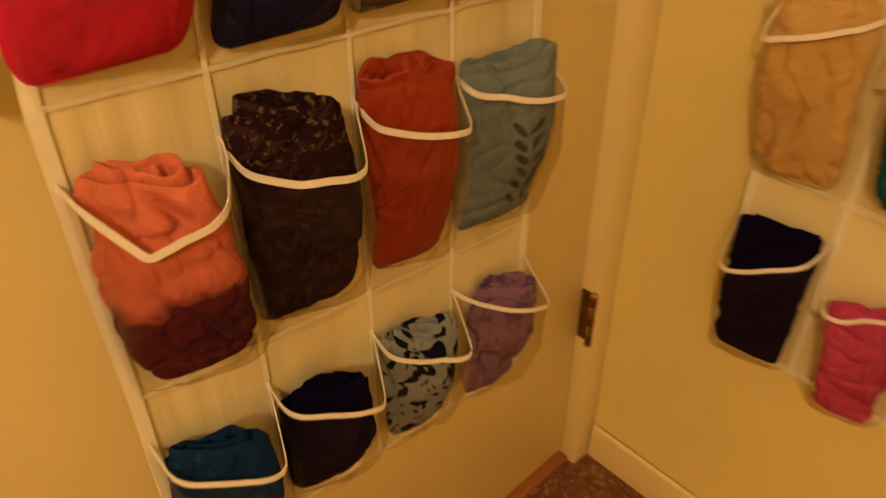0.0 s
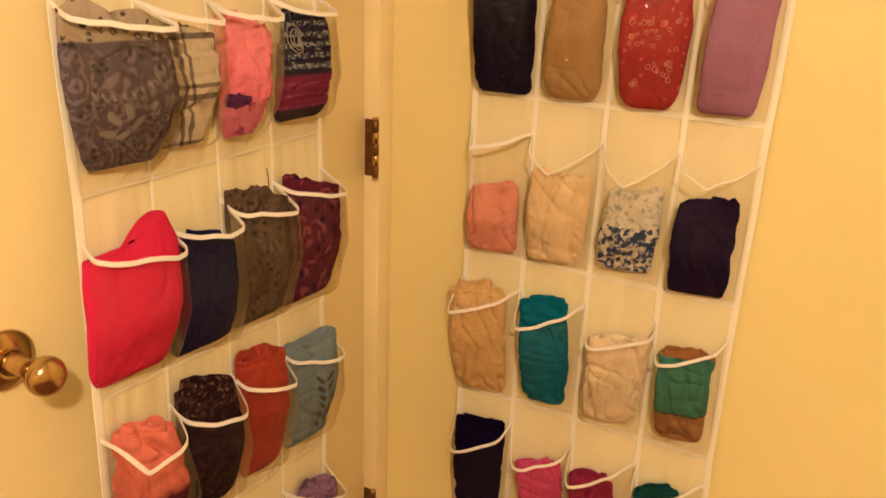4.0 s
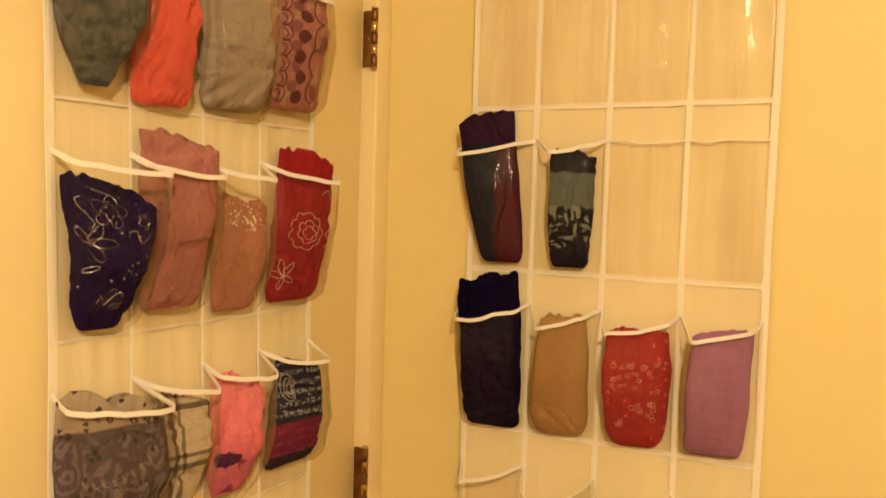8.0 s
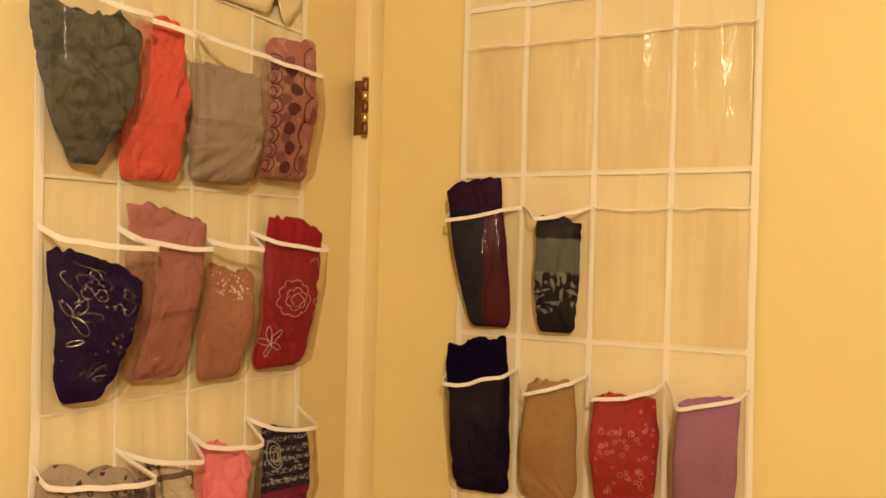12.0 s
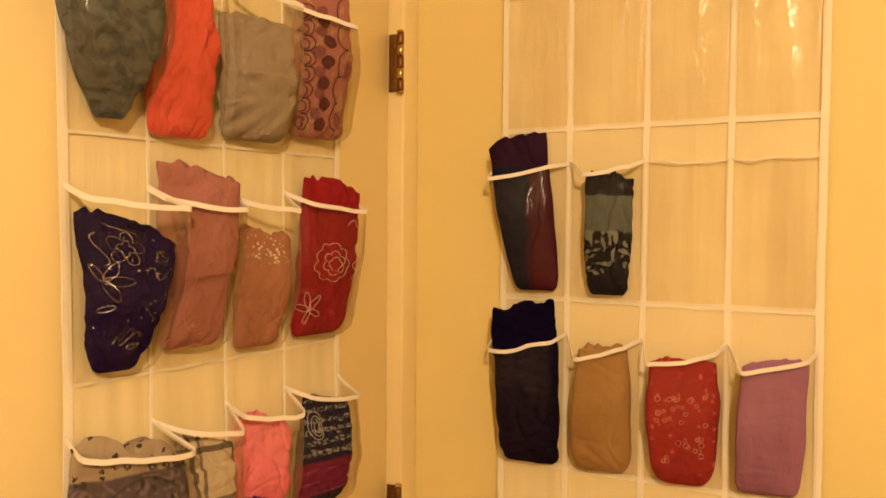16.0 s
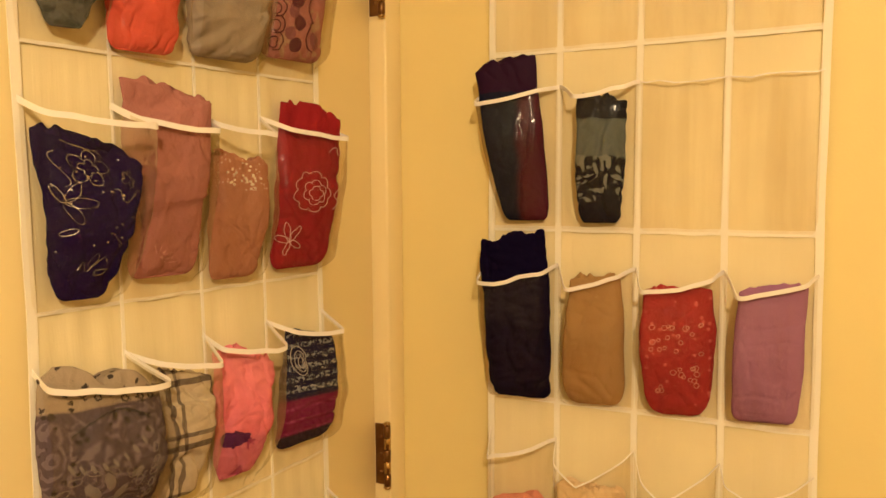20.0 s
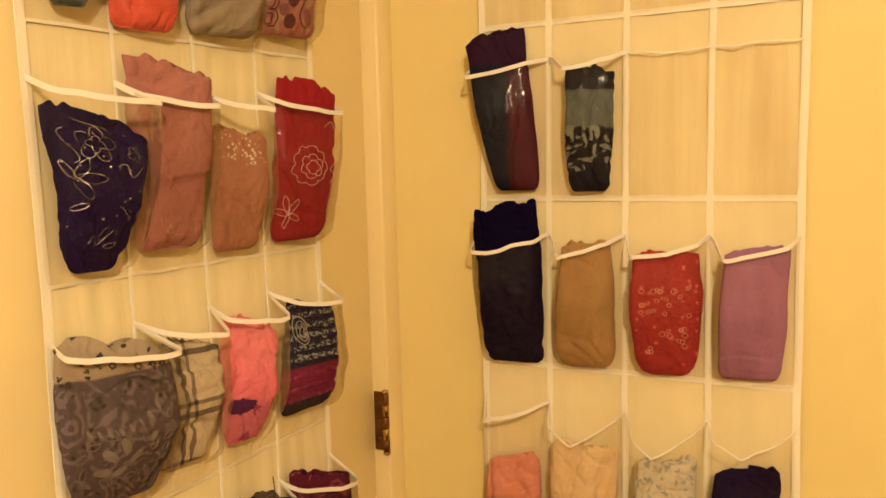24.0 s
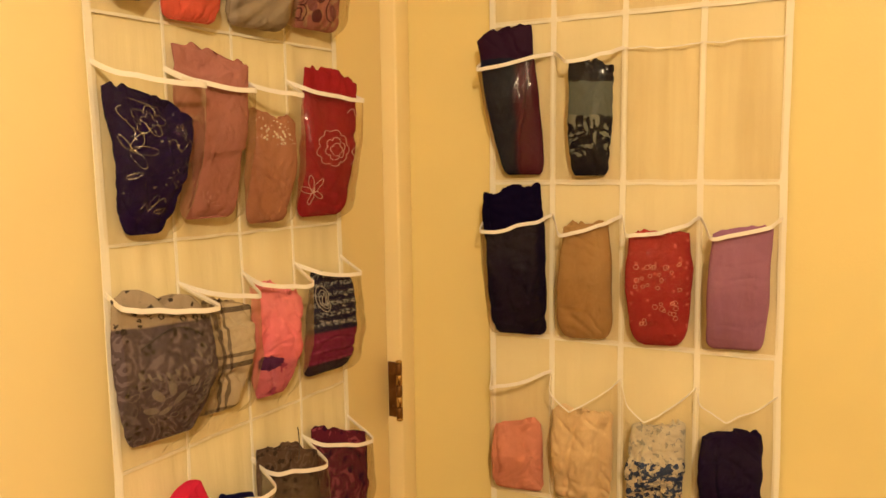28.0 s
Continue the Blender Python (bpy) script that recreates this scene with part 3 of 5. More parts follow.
            rise = (0.019 * np.sin(math.pi * turn ** 2.2) - 0.004) + 0.008 * self.rough * lump - 0.010 * (1 - inset)
        elif self.kind == "bunch":
            ridge = 0.4 - np.abs(waves(x * 40, y * 46 + s, s * 0.9)) * 2.0
            swirl = np.abs(waves(x * 85 + 2 * lump, y * 70 + s, s)) * -0.012
            rise = 0.013 * lump + 0.010 * ridge + swirl + 0.004 - 0.012 * np.maximum(0, 0.6 - inset)
        elif self.kind == "fan":
            rise = 0.012 * np.abs(np.sin(4.5 * q + 4.5 * lump + s)) ** 0.8 * (0.7 + 0.6 * waves(x * 20, y * 20, s + 3.5)) * np.sqrt(inset) - 0.004 - 0.020 * (1 - inset) ** 1.5 + 0.005 * lump
        elif self.kind == "lobes":
            rise = 0.019 * np.abs(np.sin(2 * math.pi * (x - (self.xt - self.xb)) / self.wt + 0.25)) ** 0.6 - 0.004 + 0.004 * lump
        elif self.kind == "point":
            rise = 0.036 * np.maximum(0.0, 1 - ((x - (self.xt - self.xb) - 0.036) / 0.050) ** 2) ** 1.6 - 0.004
        else:
            layer = np.sin(y * 520 + 9 * waves(x * 24 + s, 0.5, s * 0.7))
            rise = 0.004 + 0.0035 * layer + 0.010 * waves(x * 18 + s, y * 12, s * 0.9)
        top[..., 2] += rise * inner
        verts = np.concatenate((body, top)).reshape(-1, 3)
        return quad_mesh("scarf", verts, quad_grid(rows + caps - 1, len(q), True))

    def reach(self, x, z):
        """How far the scarf stands off the wall at a place along it and a height; 0 beside, below or above it."""
        v = (z - self.zb) / (self.zt - self.zb)
        if v > 1.06:
            return 0.0
        v = min(1.0, max(0.02, v))
        w = float(self.half(v)) + 0.008
        off = x - self.xb - (self.xt - self.xb) * v
        fade = max(0.0, 1 - max(0.0, abs(off) - w * 0.9) / (w * 0.1 + 0.018))
        off = max(-w * 0.9, min(w * 0.9, off))
        q = math.acos(float(power(off / w, 1 / self.square)))
        t = float(self.deep(v))
        lean_to = 1 - self.thin * (0.5 - 0.5 * off / w * math.copysign(1, self.slant))
        y = self.thick * 0.5 - (t + t * float(power(math.sin(q), self.square))) * lean_to - self.lean * v
        y -= abs(self.slant) * (0.35 + 0.65 * v) * (w + math.copysign(1, self.slant) * off)
        return (self.foot.y - y + 0.0045 * self.rough) * fade

    def front(self, x, z, lift=0.0008):
        """Places on the front of the scarf at x (from its middle line) and z (from its foot)."""
        x, z = np.asarray(x, float), np.asarray(z, float)
        v = np.clip(z / (self.zt - self.zb), 0.05, 0.98)
        c = np.clip(x / self.half(v), -0.97, 0.97)
        p = self.ring(v, np.arccos(power(c, 1 / self.square)))
        p[..., 1] -= lift
        return p


def organiser(sheet, name, label):
    ob = tagged(new(name), label, "organiser", group="hanging pocket organisers")
    ob.matrix_world = sheet.matrix
    cols, rows, seam = 72, 96, 0.0020 if sheet is LEFT else 0.0044
    verts, last = [], len(sheet.lines) - 1
    for back in (0, 1):
        for r in range(rows + 1):
            for c in range(cols + 1):
                p = sheet.at(4 * c / cols, last * r / rows)
                p.y += 0.0022 * noise.noise(Vector((p.x * 14, p.z * 6, 3.0))) + 0.0026 * noise.noise(Vector((p.x * 42, p.z * 5, 8.0))) + 0.0012 * noise.noise(Vector((p.x * 95, p.z * 9, 5.0))) - 0.0012 * back
                verts.append(sheet.local(p))
    n = (rows + 1) * (cols + 1)
    faces = [f[::-1] for f in grid_faces(rows + 1, cols + 1)]
    faces += [tuple(i + n for i in f) for f in grid_faces(rows + 1, cols + 1)]
    part("back_sheet", mesh_of("back_sheet", verts, faces), SHEET, ob, "white non-woven back sheet")
    for c in range(5):
        path = []
        for k in range(57):
            p = sheet.at(c, last * k / 56)
            p.y += 0.0022
            p.x += 0.0012 * noise.noise(Vector((c, p.z * 9, 1.0)))
            path.append(sheet.local(p))
        part("side_binding" if c in (0, 4) else "seam_tape", strip(path, [(1, 0, 0)] * 57, [(0, 1, 0)] * 57, 0.0050 if c in (0, 4) else seam, 0.0006), SEAM, ob)
    for line in range(1, last + 1):
        path = []
        for k in range(33):
            p = sheet.at(4 * k / 32, line)
            p.y += 0.0018
            p.z += 0.0014 * noise.noise(Vector((k * 0.4, line, 2.0)))
            path.append(sheet.local(p))
        part("cross_seam", strip(path, [(0, 0, 1)] * 33, [(0, 1, 0)] * 33, seam * 0.9, 0.0007), SEAM, ob)
    return ob


def pocket(sheet, parent, row, col, scarf=None, deep=None, sag=None, rim=0.205, lip=None, vee=0.0, peak=0.5, pleat=0.0, dent=None, soft=0, tape=None):
    """A clear vinyl pocket with a bound rim, sewn at its sides and foot; it swells round the scarf in it. vee: the rim dips to a point at peak;
    pleat: upright waves in a slack front; dent: a pressed loop (share across, share up, radius)."""
    seed = row * 4 + col + (40 if sheet is RIGHT else 0)
    top, foot = row + rim, row + 1.0
    left = sheet is LEFT
    sag = ((0.024, 0.024, 0.024, 0.024, 0.026, 0.028, 0.034) if left else (0.020, 0.020, 0.020, 0.026, 0.020, 0.046, 0.056))[row] if sag is None else sag
    soft = soft or (7 if row >= 4 else 3)
    kinks = [random.Random(seed * 7 + k).uniform(-1, 1) for k in range(8)]
    nu, nv = 56, 30
    if scarf:
        lip = 0.004 if lip is None else lip
    else:
        deep = deep or 0.008
        lip = deep if lip is None else lip

    def hull(pts):
        """The outline of a stretched skin round the points, from the first to the last of them."""
        first, last = pts[0], pts[-1]
        rest = sorted(set(pts))
        chain = []
        for side in (rest, rest[::-1]):
            half = []
            for p in side:
                while len(half) > 1 and (half[-1][0] - half[-2][0]) * (p[1] - half[-2][1]) - (half[-1][1] - half[-2][1]) * (p[0] - half[-2][0]) <= 1e-12:
                    half.pop()
                half.append(p)
            chain += half[:-1]
        k = chain.index(last)
        chain = chain[k:] + chain[:k]
        return chain[:chain.index(first) + 1][::-1]

    def evened(pts):
        legs = [math.hypot(q[0] - p[0], q[1] - p[1]) for p, q in zip(pts, pts[1:])]
        out = []
        for i in range(nu + 1):
            far = sum(legs) * i / nu
            for leg, p, q in zip(legs, pts, pts[1:]):
                if far <= leg + 1e-9:
                    break
                far -= leg
            t = min(1.0, far / max(leg, 1e-9))
            out.append((p[0] + (q[0] - p[0]) * t, p[1] + (q[1] - p[1]) * t))
        for _ in range(soft):
            out = [out[0]] + [tuple((p[n] + 2 * q[n] + r[n]) / 4 for n in (0, 1)) for p, q, r in zip(out, out[1:], out[2:])] + [out[-1]]
        return out

    verts = []
    for j in range(nv + 1):
        v = j / nv
        ends_a, ends_b = sheet.at(col, foot + (top - foot) * v), sheet.at(col + 1, foot + (top - foot) * v)
        a, b = (ends_a.x, ends_a.y), (ends_b.x, ends_b.y)
        span = b[0] - a[0]
        z = (ends_a.z + ends_b.z) / 2
        pts = [a]
        if scarf:
            rise = (z - scarf.zb) / (scarf.zt - scarf.zb)
            foot_z = sheet.at(col + 0.5, foot).z
            grow = min(1.0, max(0.0, (z - foot_z) / max(0.004, scarf.zb + 0.004 - foot_z))) ** 0.7
            if rise < scarf.floor_round:
                grow *= 0.5 + 0.5 * math.sqrt(max(0.0, 1 - (1 - max(0.0, rise) / scarf.floor_round) ** 2))
            grow = max(0.25, grow)
            share = min(1.0, max(0.0, (z - scarf.zb) / (scarf.zt - scarf.zb)))
            mid = scarf.xb + (scarf.xt - scarf.xb) * share
            half = (scarf.wb + (scarf.wt - scarf.wb) * share) / 2 * 1.02 * (0.75 + 0.25 * grow)
            for k in range(25):
                x = mid + half * math.sin(math.pi * (k / 24 - 0.5))
                x = min(b[0] + 0.012, max(a[0] - 0.008, x))
                flat = a[1] + (b[1] - a[1]) * (x - a[0]) / span
                pts.append((round(x, 6), flat + max(0.0005, scarf.reach(x, min(z, scarf.zt)) - flat) * grow + 0.0040 * grow))
            if left and row <= 4:
                x = min(b[0] + 0.004, mid + half)
                pts.append((round(x, 6), a[1] + ((0.036 if row < 3 else 0.026) + 0.35 * scarf.thick) * v ** 1.5 * grow))
            for k in range(1, 24):
                s = k / 24
                pts.append((a[0] + span * s, a[1] + (b[1] - a[1]) * s + lip * v ** 2 * math.sin(math.pi * s) ** 0.6))
        else:
            grow = min(1.0, 0.3 + v * 3.0)
            for s, out in ((0.06, 1.0), (0.94, 1.0)):
                pts.append((a[0] + span * s, a[1] + (b[1] - a[1]) * s + (deep * (1 - v ** 3) + lip * v ** 3) * grow * out))
        pts.append(b)
        line = evened(hull(pts))
        off = [max(0.0, y - a[1] - (b[1] - a[1]) * (x - a[0]) / span) for x, y in line]
        peak_off = max(max(off), 1e-4)
        for i, ((x, y), o) in enumerate(zip(line, off)):
            s, free = i / nu, math.sin(math.pi * i / nu) ** 0.5
            along = min(1.0, max(0.0, (x - a[0]) / span))
            p = Vector((x, y + 0.0006, ends_a.z + (ends_b.z - ends_a.z) * along))
            side = max(0.0, 1 - abs(along - peak) / (peak if along < peak else 1 - peak))
            p.z -= (sag * (o / peak_off) ** (0.85 if left else 1.6) + vee * side) * v ** 4
            p.y += 0.0016 * free
            bend = along * 6.0 + 0.5
            p.z += (0.0016 if left and row < 4 else 0.0026) * (kinks[int(bend)] + (kinks[int(bend) + 1] - kinks[int(bend)]) * (bend % 1.0)) * free * v ** 5
            verts.append(p)
    # the finer skin, with streaks down its length, a fan of wrinkles at the foot and small pressed dents
    coarse = np.array([tuple(p) for p in verts]).reshape(nv + 1, nu + 1, 3)
    nu, nv = 104, 84
    a, b = np.linspace(0, coarse.shape[0] - 1, nv + 1), np.linspace(0, coarse.shape[1] - 1, nu + 1)
    i, j = np.minimum(a.astype(int), coarse.shape[0] - 2), np.minimum(b.astype(int), coarse.shape[1] - 2)
    fa, fb = (a - i)[:, None, None], (b - j)[None, :, None]
    skin = (coarse[i][:, j] * (1 - fa) + coarse[i + 1][:, j] * fa) * (1 - fb) + (coarse[i][:, j + 1] * (1 - fa) + coarse[i + 1][:, j + 1] * fa) * fb
    v, across = np.linspace(0, 1, nv + 1)[:, None], np.linspace(0, 1, nu + 1)[None, :]
    free = np.sqrt(np.sin(math.pi * across)) * np.minimum(1, v * 12)
    wide, high = across * 0.15 + 0 * v, v * 0.20 + 0 * across
    calm = 1 - 0.92 * v ** 5
    out = 0.0016 * waves(wide * 34 + seed, high * 14, seed * 0.7)
    out = out - 0.0026 * grooves(wide, 0 * wide, high, 0.12 * math.sin(seed), 30, 0.14, 0.10, seed * 1.9) * np.clip(0.5 + 1.5 * waves(wide * 12, high * 9 + seed, 2.5), 0, 1)
    out = out - 0.0009 * grooves(wide, 0 * wide, high, 0.5 * math.cos(seed), 62, 0.22, 0.14, seed * 2.3) * np.clip(waves(wide * 15 + seed, high * 12, 7.5) * 2, 0, 1)
    fan = np.exp(-(v / 0.30) ** 2) * np.clip(0.35 + 1.6 * waves(wide * 16 + seed * 1.1, 0 * high, 4.5), 0, 1)
    out = out - 0.0044 * fan * grooves(wide, 0 * wide, high, 0.55, 48, 0.16, 0.16, seed + 3.1)
    out = out - 0.0034 * fan * grooves(wide, 0 * wide, high, -0.7, 60, 0.18, 0.16, seed + 8.3)
    rng = random.Random(seed + 100)
    for _ in range(9 if scarf else 7):
        cs, cv, turn, size = rng.uniform(0.12, 0.88), rng.uniform(0.15, 0.92), rng.uniform(-0.7, 0.7), rng.uniform(0.0025, 0.0055)
        ds, dv = wide - cs * 0.15, high - cv * 0.20
        e, f = ds * math.cos(turn) + dv * math.sin(turn), dv * math.cos(turn) - ds * math.sin(turn)
        out = out + rng.choice((-1, 1)) * 0.0016 * np.exp(-(e / size) ** 2 - (f / size / 2.6) ** 2)
    out = out * calm * (1.0 if scarf else 0.75)
    if pleat:
        out = out + 0.6 * pleat * (0.25 + 0.75 * v ** 2) * (1.1 + np.sin(2 * math.pi * (2.2 * across + 0.13 * seed) + 1.6 * waves(v * 2.0, across * 1.5, seed + 0.5)))
    if dent:
        away = np.hypot((across - dent[0]) * 0.10, (v - dent[1]) * 0.085)
        out = out + 0.011 * np.exp(-((away - dent[2]) / 0.0055) ** 2)
    skin[..., 1] += out * free
    skin[..., 1] *= -1
    rim_path = [Vector(p) for p in skin[-1]]
    ob = part("pocket", quad_mesh("pocket", skin.reshape(-1, 3), quad_grid(nv + 1, nu + 1)), VINYL, parent)
    ob.visible_shadow = False
    normals, ways = [], []
    for i, p in enumerate(rim_path):
        way = rim_path[min(i + 1, nu)] - rim_path[max(i - 1, 0)]
        out = way.cross(Vector((0, 0, 1)))
        normals.append(out.normalized() if out.length > 1e-6 else Vector((0, -1, 0)))
        ways.append(normals[-1].cross(way))
    part("rim_binding", strip([p + n * 0.0009 for p, n in zip(rim_path, normals)], ways, normals, tape or (0.0028 if scarf else 0.0009), 0.0005), TAPE, ob, "white rim binding")
    return ob


PLACED = []


def scarf(sheet, row, col, label, material, xt, wt, zt, tilt, xb, wb, zb, thick, kind="roll", rough=1.0, square=0.72, floor_round=0.12, boxy=0.72, slant=None, group="rolled scarves",
          grain=None, edges=(), ruffle=1.0, creased=1.0, belly=0.06, **fit):
    """A scarf in its pocket, and the pocket round it."""
    seed = row * 4 + col + (31 if sheet is RIGHT else 0)
    left_slack, right_slack = ((-0.034 if col == 0 else -0.014) if row == 1 else -0.006 if row in (3, 4) else 0.001 if row > 4 else 0.004, 0.016) if sheet is LEFT else (-0.014, 0.002)
    ends = []
    for x, w, z in ((xt, wt, zt), (xb, wb, zb)):
        at = min((abs(sheet.at(col + 0.5, row + k / 20).z - z), row + k / 20) for k in range(21))[1]
        low, high = max(x - w / 2, sheet.at(col, at).x + left_slack), min(x + w / 2, sheet.at(col + 1, at).x + right_slack)
        ends.append(((low + high) / 2, high - low))
    (xt, wt), (xb, wb) = ends
    if sheet is LEFT and slant is None:
        slant = (0.2, 0.2, 0.2, 0.15, 0.12, 0.08, 0.17)[row]
    if sheet is LEFT and row >= 4:
        square = max(square, 1.0)
    form = Scarf(sheet, xt, wt, zt, tilt, xb, wb, zb, thick, kind, rough, seed, square, floor_round, boxy, slant, grain, edges, ruffle, creased, belly)
    me = form.mesh()
    me.materials.append(material)
    ob = tagged(new("scarf", me), label, "scarf", group=group)
    ob.matrix_world = sheet.matrix @ Matrix.Translation(sheet.local(form.foot))
    ob.location.z += 0.004
    PLACED.append((ob, form))
    pocket(sheet, HOLDERS[sheet], row, col, form, **fit)
    return ob, form


HOLDERS = {
    LEFT: organiser(LEFT, "pocket_organiser", "white cloth organiser with clear vinyl pockets, hung on a door"),
    RIGHT: organiser(RIGHT, "pocket_organiser", "white cloth organiser with clear vinyl pockets, nailed to a wall"),
}


def stitched(ob, form, strokes, material, label, radius=0.0007):
    """Embroidered outlines laid on the front of a scarf; each stroke is a list of (x from its middle line, z from its foot)."""
    for stroke in strokes:
        part("embroidery", tube(form.front([p[0] for p in stroke], [p[1] for p in stroke]), radius), material, ob, label)


def petals(x, z, r, count, inner=0.25, turn=0.0, steps=60):
    """A flower outline with rounded petals."""
    out = []
    for k in range(steps + 1):
        q = 2 * math.pi * k / steps
        far = r * (inner + (1 - inner) * abs(math.cos(q * count / 2)) ** 0.7)
        out.append((x + far * math.cos(q + turn), z + far * math.sin(q + turn)))
    return out


def leaf(x, z, length, turn, fat=0.35, steps=22):
    """A leaf outline from its stalk."""
    out = []
    for k in range(steps + 1):
        q = 2 * math.pi * k / steps
        a, b = length * (0.5 - 0.5 * math.cos(q)), fat * length * 0.5 * math.sin(q)
        out.append((x + a * math.cos(turn) - b * math.sin(turn), z + a * math.sin(turn) + b * math.cos(turn)))
    return out


def scroll(x, z, size, turn, bends=2.0, steps=26):
    """A loose curling stem."""
    return [(x + size * (k / steps) * math.cos(turn) + 0.22 * size * math.sin(bends * math.pi * k / steps) * math.sin(turn),
             z + size * (k / steps) * math.sin(turn) + 0.22 * size * math.sin(bends * math.pi * k / steps) * math.cos(turn)) for k in range(steps + 1)]


def filled(ob, form, spots, material, name, label):
    """Filled rounded patches laid on the front of a scarf; each spot: x, z, half width, half height, turn."""
    rings, turns = np.linspace(0, 1, 5)[:, None], np.linspace(0, 2 * math.pi, 18, endpoint=False)[None, :]
    for k, (x, z, a, b, turn) in enumerate(spots):
        wob = 1 + 0.22 * waves(np.cos(turns) * 1.3 + k * 3.1, np.sin(turns) * 1.3, k * 0.7)
        p, q = rings * a * wob * np.cos(turns), rings * b * wob * np.sin(turns)
        places = form.front(x + p * math.cos(turn) - q * math.sin(turn), z + p * math.sin(turn) + q * math.cos(turn), 0.0007)
        part(name, quad_mesh(name, places.reshape(-1, 3), quad_grid(5, 18, True)), material, ob, label)


def fold(ob, form, low, high, x0, x1, material, slope=0.0, jag=0.006, lift=0.0022):
    """A turned-over layer of the same cloth on the front of a scarf, with a loose wavy upper edge."""
    verts, nx, nz = [], 36, 12
    for r in range(nz + 1):
        for k in range(nx + 1):
            x = x0 + (x1 - x0) * k / nx
            edge = high + slope * (x - x0) / (x1 - x0) + jag * (noise.noise(Vector((x * 40, high * 90, form.seed))) + 0.5 * noise.noise(Vector((x * 110, high * 50, form.seed))))
            z = low + (edge - low) * r / nz
            p = Vector(form.front(x, z))
            p.y -= lift * (0.15 + 0.85 * (r / nz) ** 2) * (1 + 0.5 * noise.noise(Vector((x * 60, z * 30, 2.0))))
            verts.append(p)
    return part("fold", mesh_of("fold", verts, grid_faces(nz + 1, nx + 1)), material, ob, "turned-over fold")

# ---- scarves on the door, from the top row down ----
scarf(LEFT, 1, 0, "crumpled slate grey-green scarf bunched in a vinyl pocket",
      cloth("slate_green_cloth", [(0.3, (0.110, 0.122, 0.125)), (0.7, (0.130, 0.134, 0.122))], pattern="noise", pcolour=(0.088, 0.096, 0.092), pscale=75, pat=0.54, crease=0.9),
      -0.596, 0.104, 1.800, -0.012, -0.586, 0.048, 1.648, 0.055, "bunch", 1.2, 0.85, 0.5, 0.45, belly=0.16, grain=0.8)
scarf(LEFT, 1, 1, "bright coral scarf rolled upright in a vinyl pocket",
      cloth("coral_cloth", [(0.0, (0.72, 0.125, 0.078))], crease=0.7), -0.499, 0.064, 1.809, 0.011, -0.500, 0.070, 1.638, 0.041, "roll", 1.0, grain=0.25, edges=((0.006, 0.09, 1.35, 0.0035),), ruffle=0.6)
scarf(LEFT, 1, 2, "warm grey folded scarf under glossy vinyl",
      cloth("warm_grey_cloth", [(0.0, (0.36, 0.30, 0.235))], crease=0.5, rough=0.7), -0.394, 0.104, 1.784, -0.004, -0.388, 0.084, 1.645, 0.046, "fold", 0.8, grain=1.45, edges=((0.0, 0.078, 0.05, 0.0035), (0.02, 0.052, 0.12, 0.003), (0.012, 0.02, 0.9, 0.004)), ruffle=0.3)
scarf(LEFT, 1, 3, "dark red scarf with pink scalloped print",
      cloth("scalloped_red_cloth", [(0.0, (0.40, 0.165, 0.145))], pattern="swirl", pcolour=(0.44, 0.26, 0.17), pscale=26, pat=0.56, crease=0.5),
      -0.260, 0.076, 1.851, 0.020, -0.270, 0.100, 1.660, 0.041, "bunch", 0.8, grain=0.3)
scarf(LEFT, 2, 0, "dark navy scarf embroidered with silver flowers",
      cloth("navy_embroidered_cloth", [(0.0, (0.009, 0.002, 0.052))], crease=0.9, rough=0.9), -0.579, 0.112, 1.541, -0.030, -0.582, 0.062, 1.400, 0.043, "fold", 1.2, 0.8, 0.3, 0.5, belly=-0.02, ruffle=0.7)
scarf(LEFT, 2, 1, "dusty rose folded scarf standing above its pocket rim",
      cloth("dusty_rose_cloth", [(0.0, (0.41, 0.175, 0.155))], crease=0.8), -0.487, 0.104, 1.601, -0.021, -0.486, 0.080, 1.411, 0.039, "fold", 0.8, belly=0.0, grain=-0.25, edges=((0.0, 0.168, 0.35, 0.004), (0.01, 0.12, 1.2, 0.0025), (-0.005, 0.072, 0.25, -0.004)), ruffle=0.15)
scarf(LEFT, 2, 2, "tan brown scarf with a sequined fold",
      cloth("tan_sequin_cloth", [(0.0, (0.43, 0.20, 0.125))], crease=0.8, pattern="specks", pcolour=(0.7, 0.5, 0.4), pscale=260, pat=0.70, prange=(0.10, 0.3)), -0.374, 0.070, 1.532, -0.012, -0.386, 0.072, 1.398, 0.038, "bunch", 0.8, ruffle=0.5, creased=0.8)
scarf(LEFT, 2, 3, "deep red scarf with white embroidered flowers",
      cloth("deep_red_cloth", [(0.0, (0.30, 0.017, 0.022))], crease=0.6), -0.241, 0.088, 1.599, -0.019, -0.269, 0.104, 1.399, 0.036, "fold", 0.8, grain=0.35, edges=((0.012, 0.1, 1.5, 0.003),), ruffle=0.45)
scarf(LEFT, 3, 0, "grey paisley scarf rolled thick in its pocket",
      cloth("grey_paisley_cloth", [(0.0, (0.095, 0.070, 0.092)), (0.820, (0.100, 0.074, 0.096)), (0.825, (0.36, 0.29, 0.22))], pattern="paisley", pcolour=(0.17, 0.135, 0.160), pscale=30, pat=0.35, prange=(-0.1, 0.124), second="floral", scolour=(0.05, 0.04, 0.04), sscale=85, sat=0.24, span=0.4, warp=0.003),
      -0.584, 0.110, 1.322, -0.028, -0.588, 0.094, 1.176, 0.061, "lobes", 1.0, 0.85, 0.5, belly=0.10, creased=0.7)
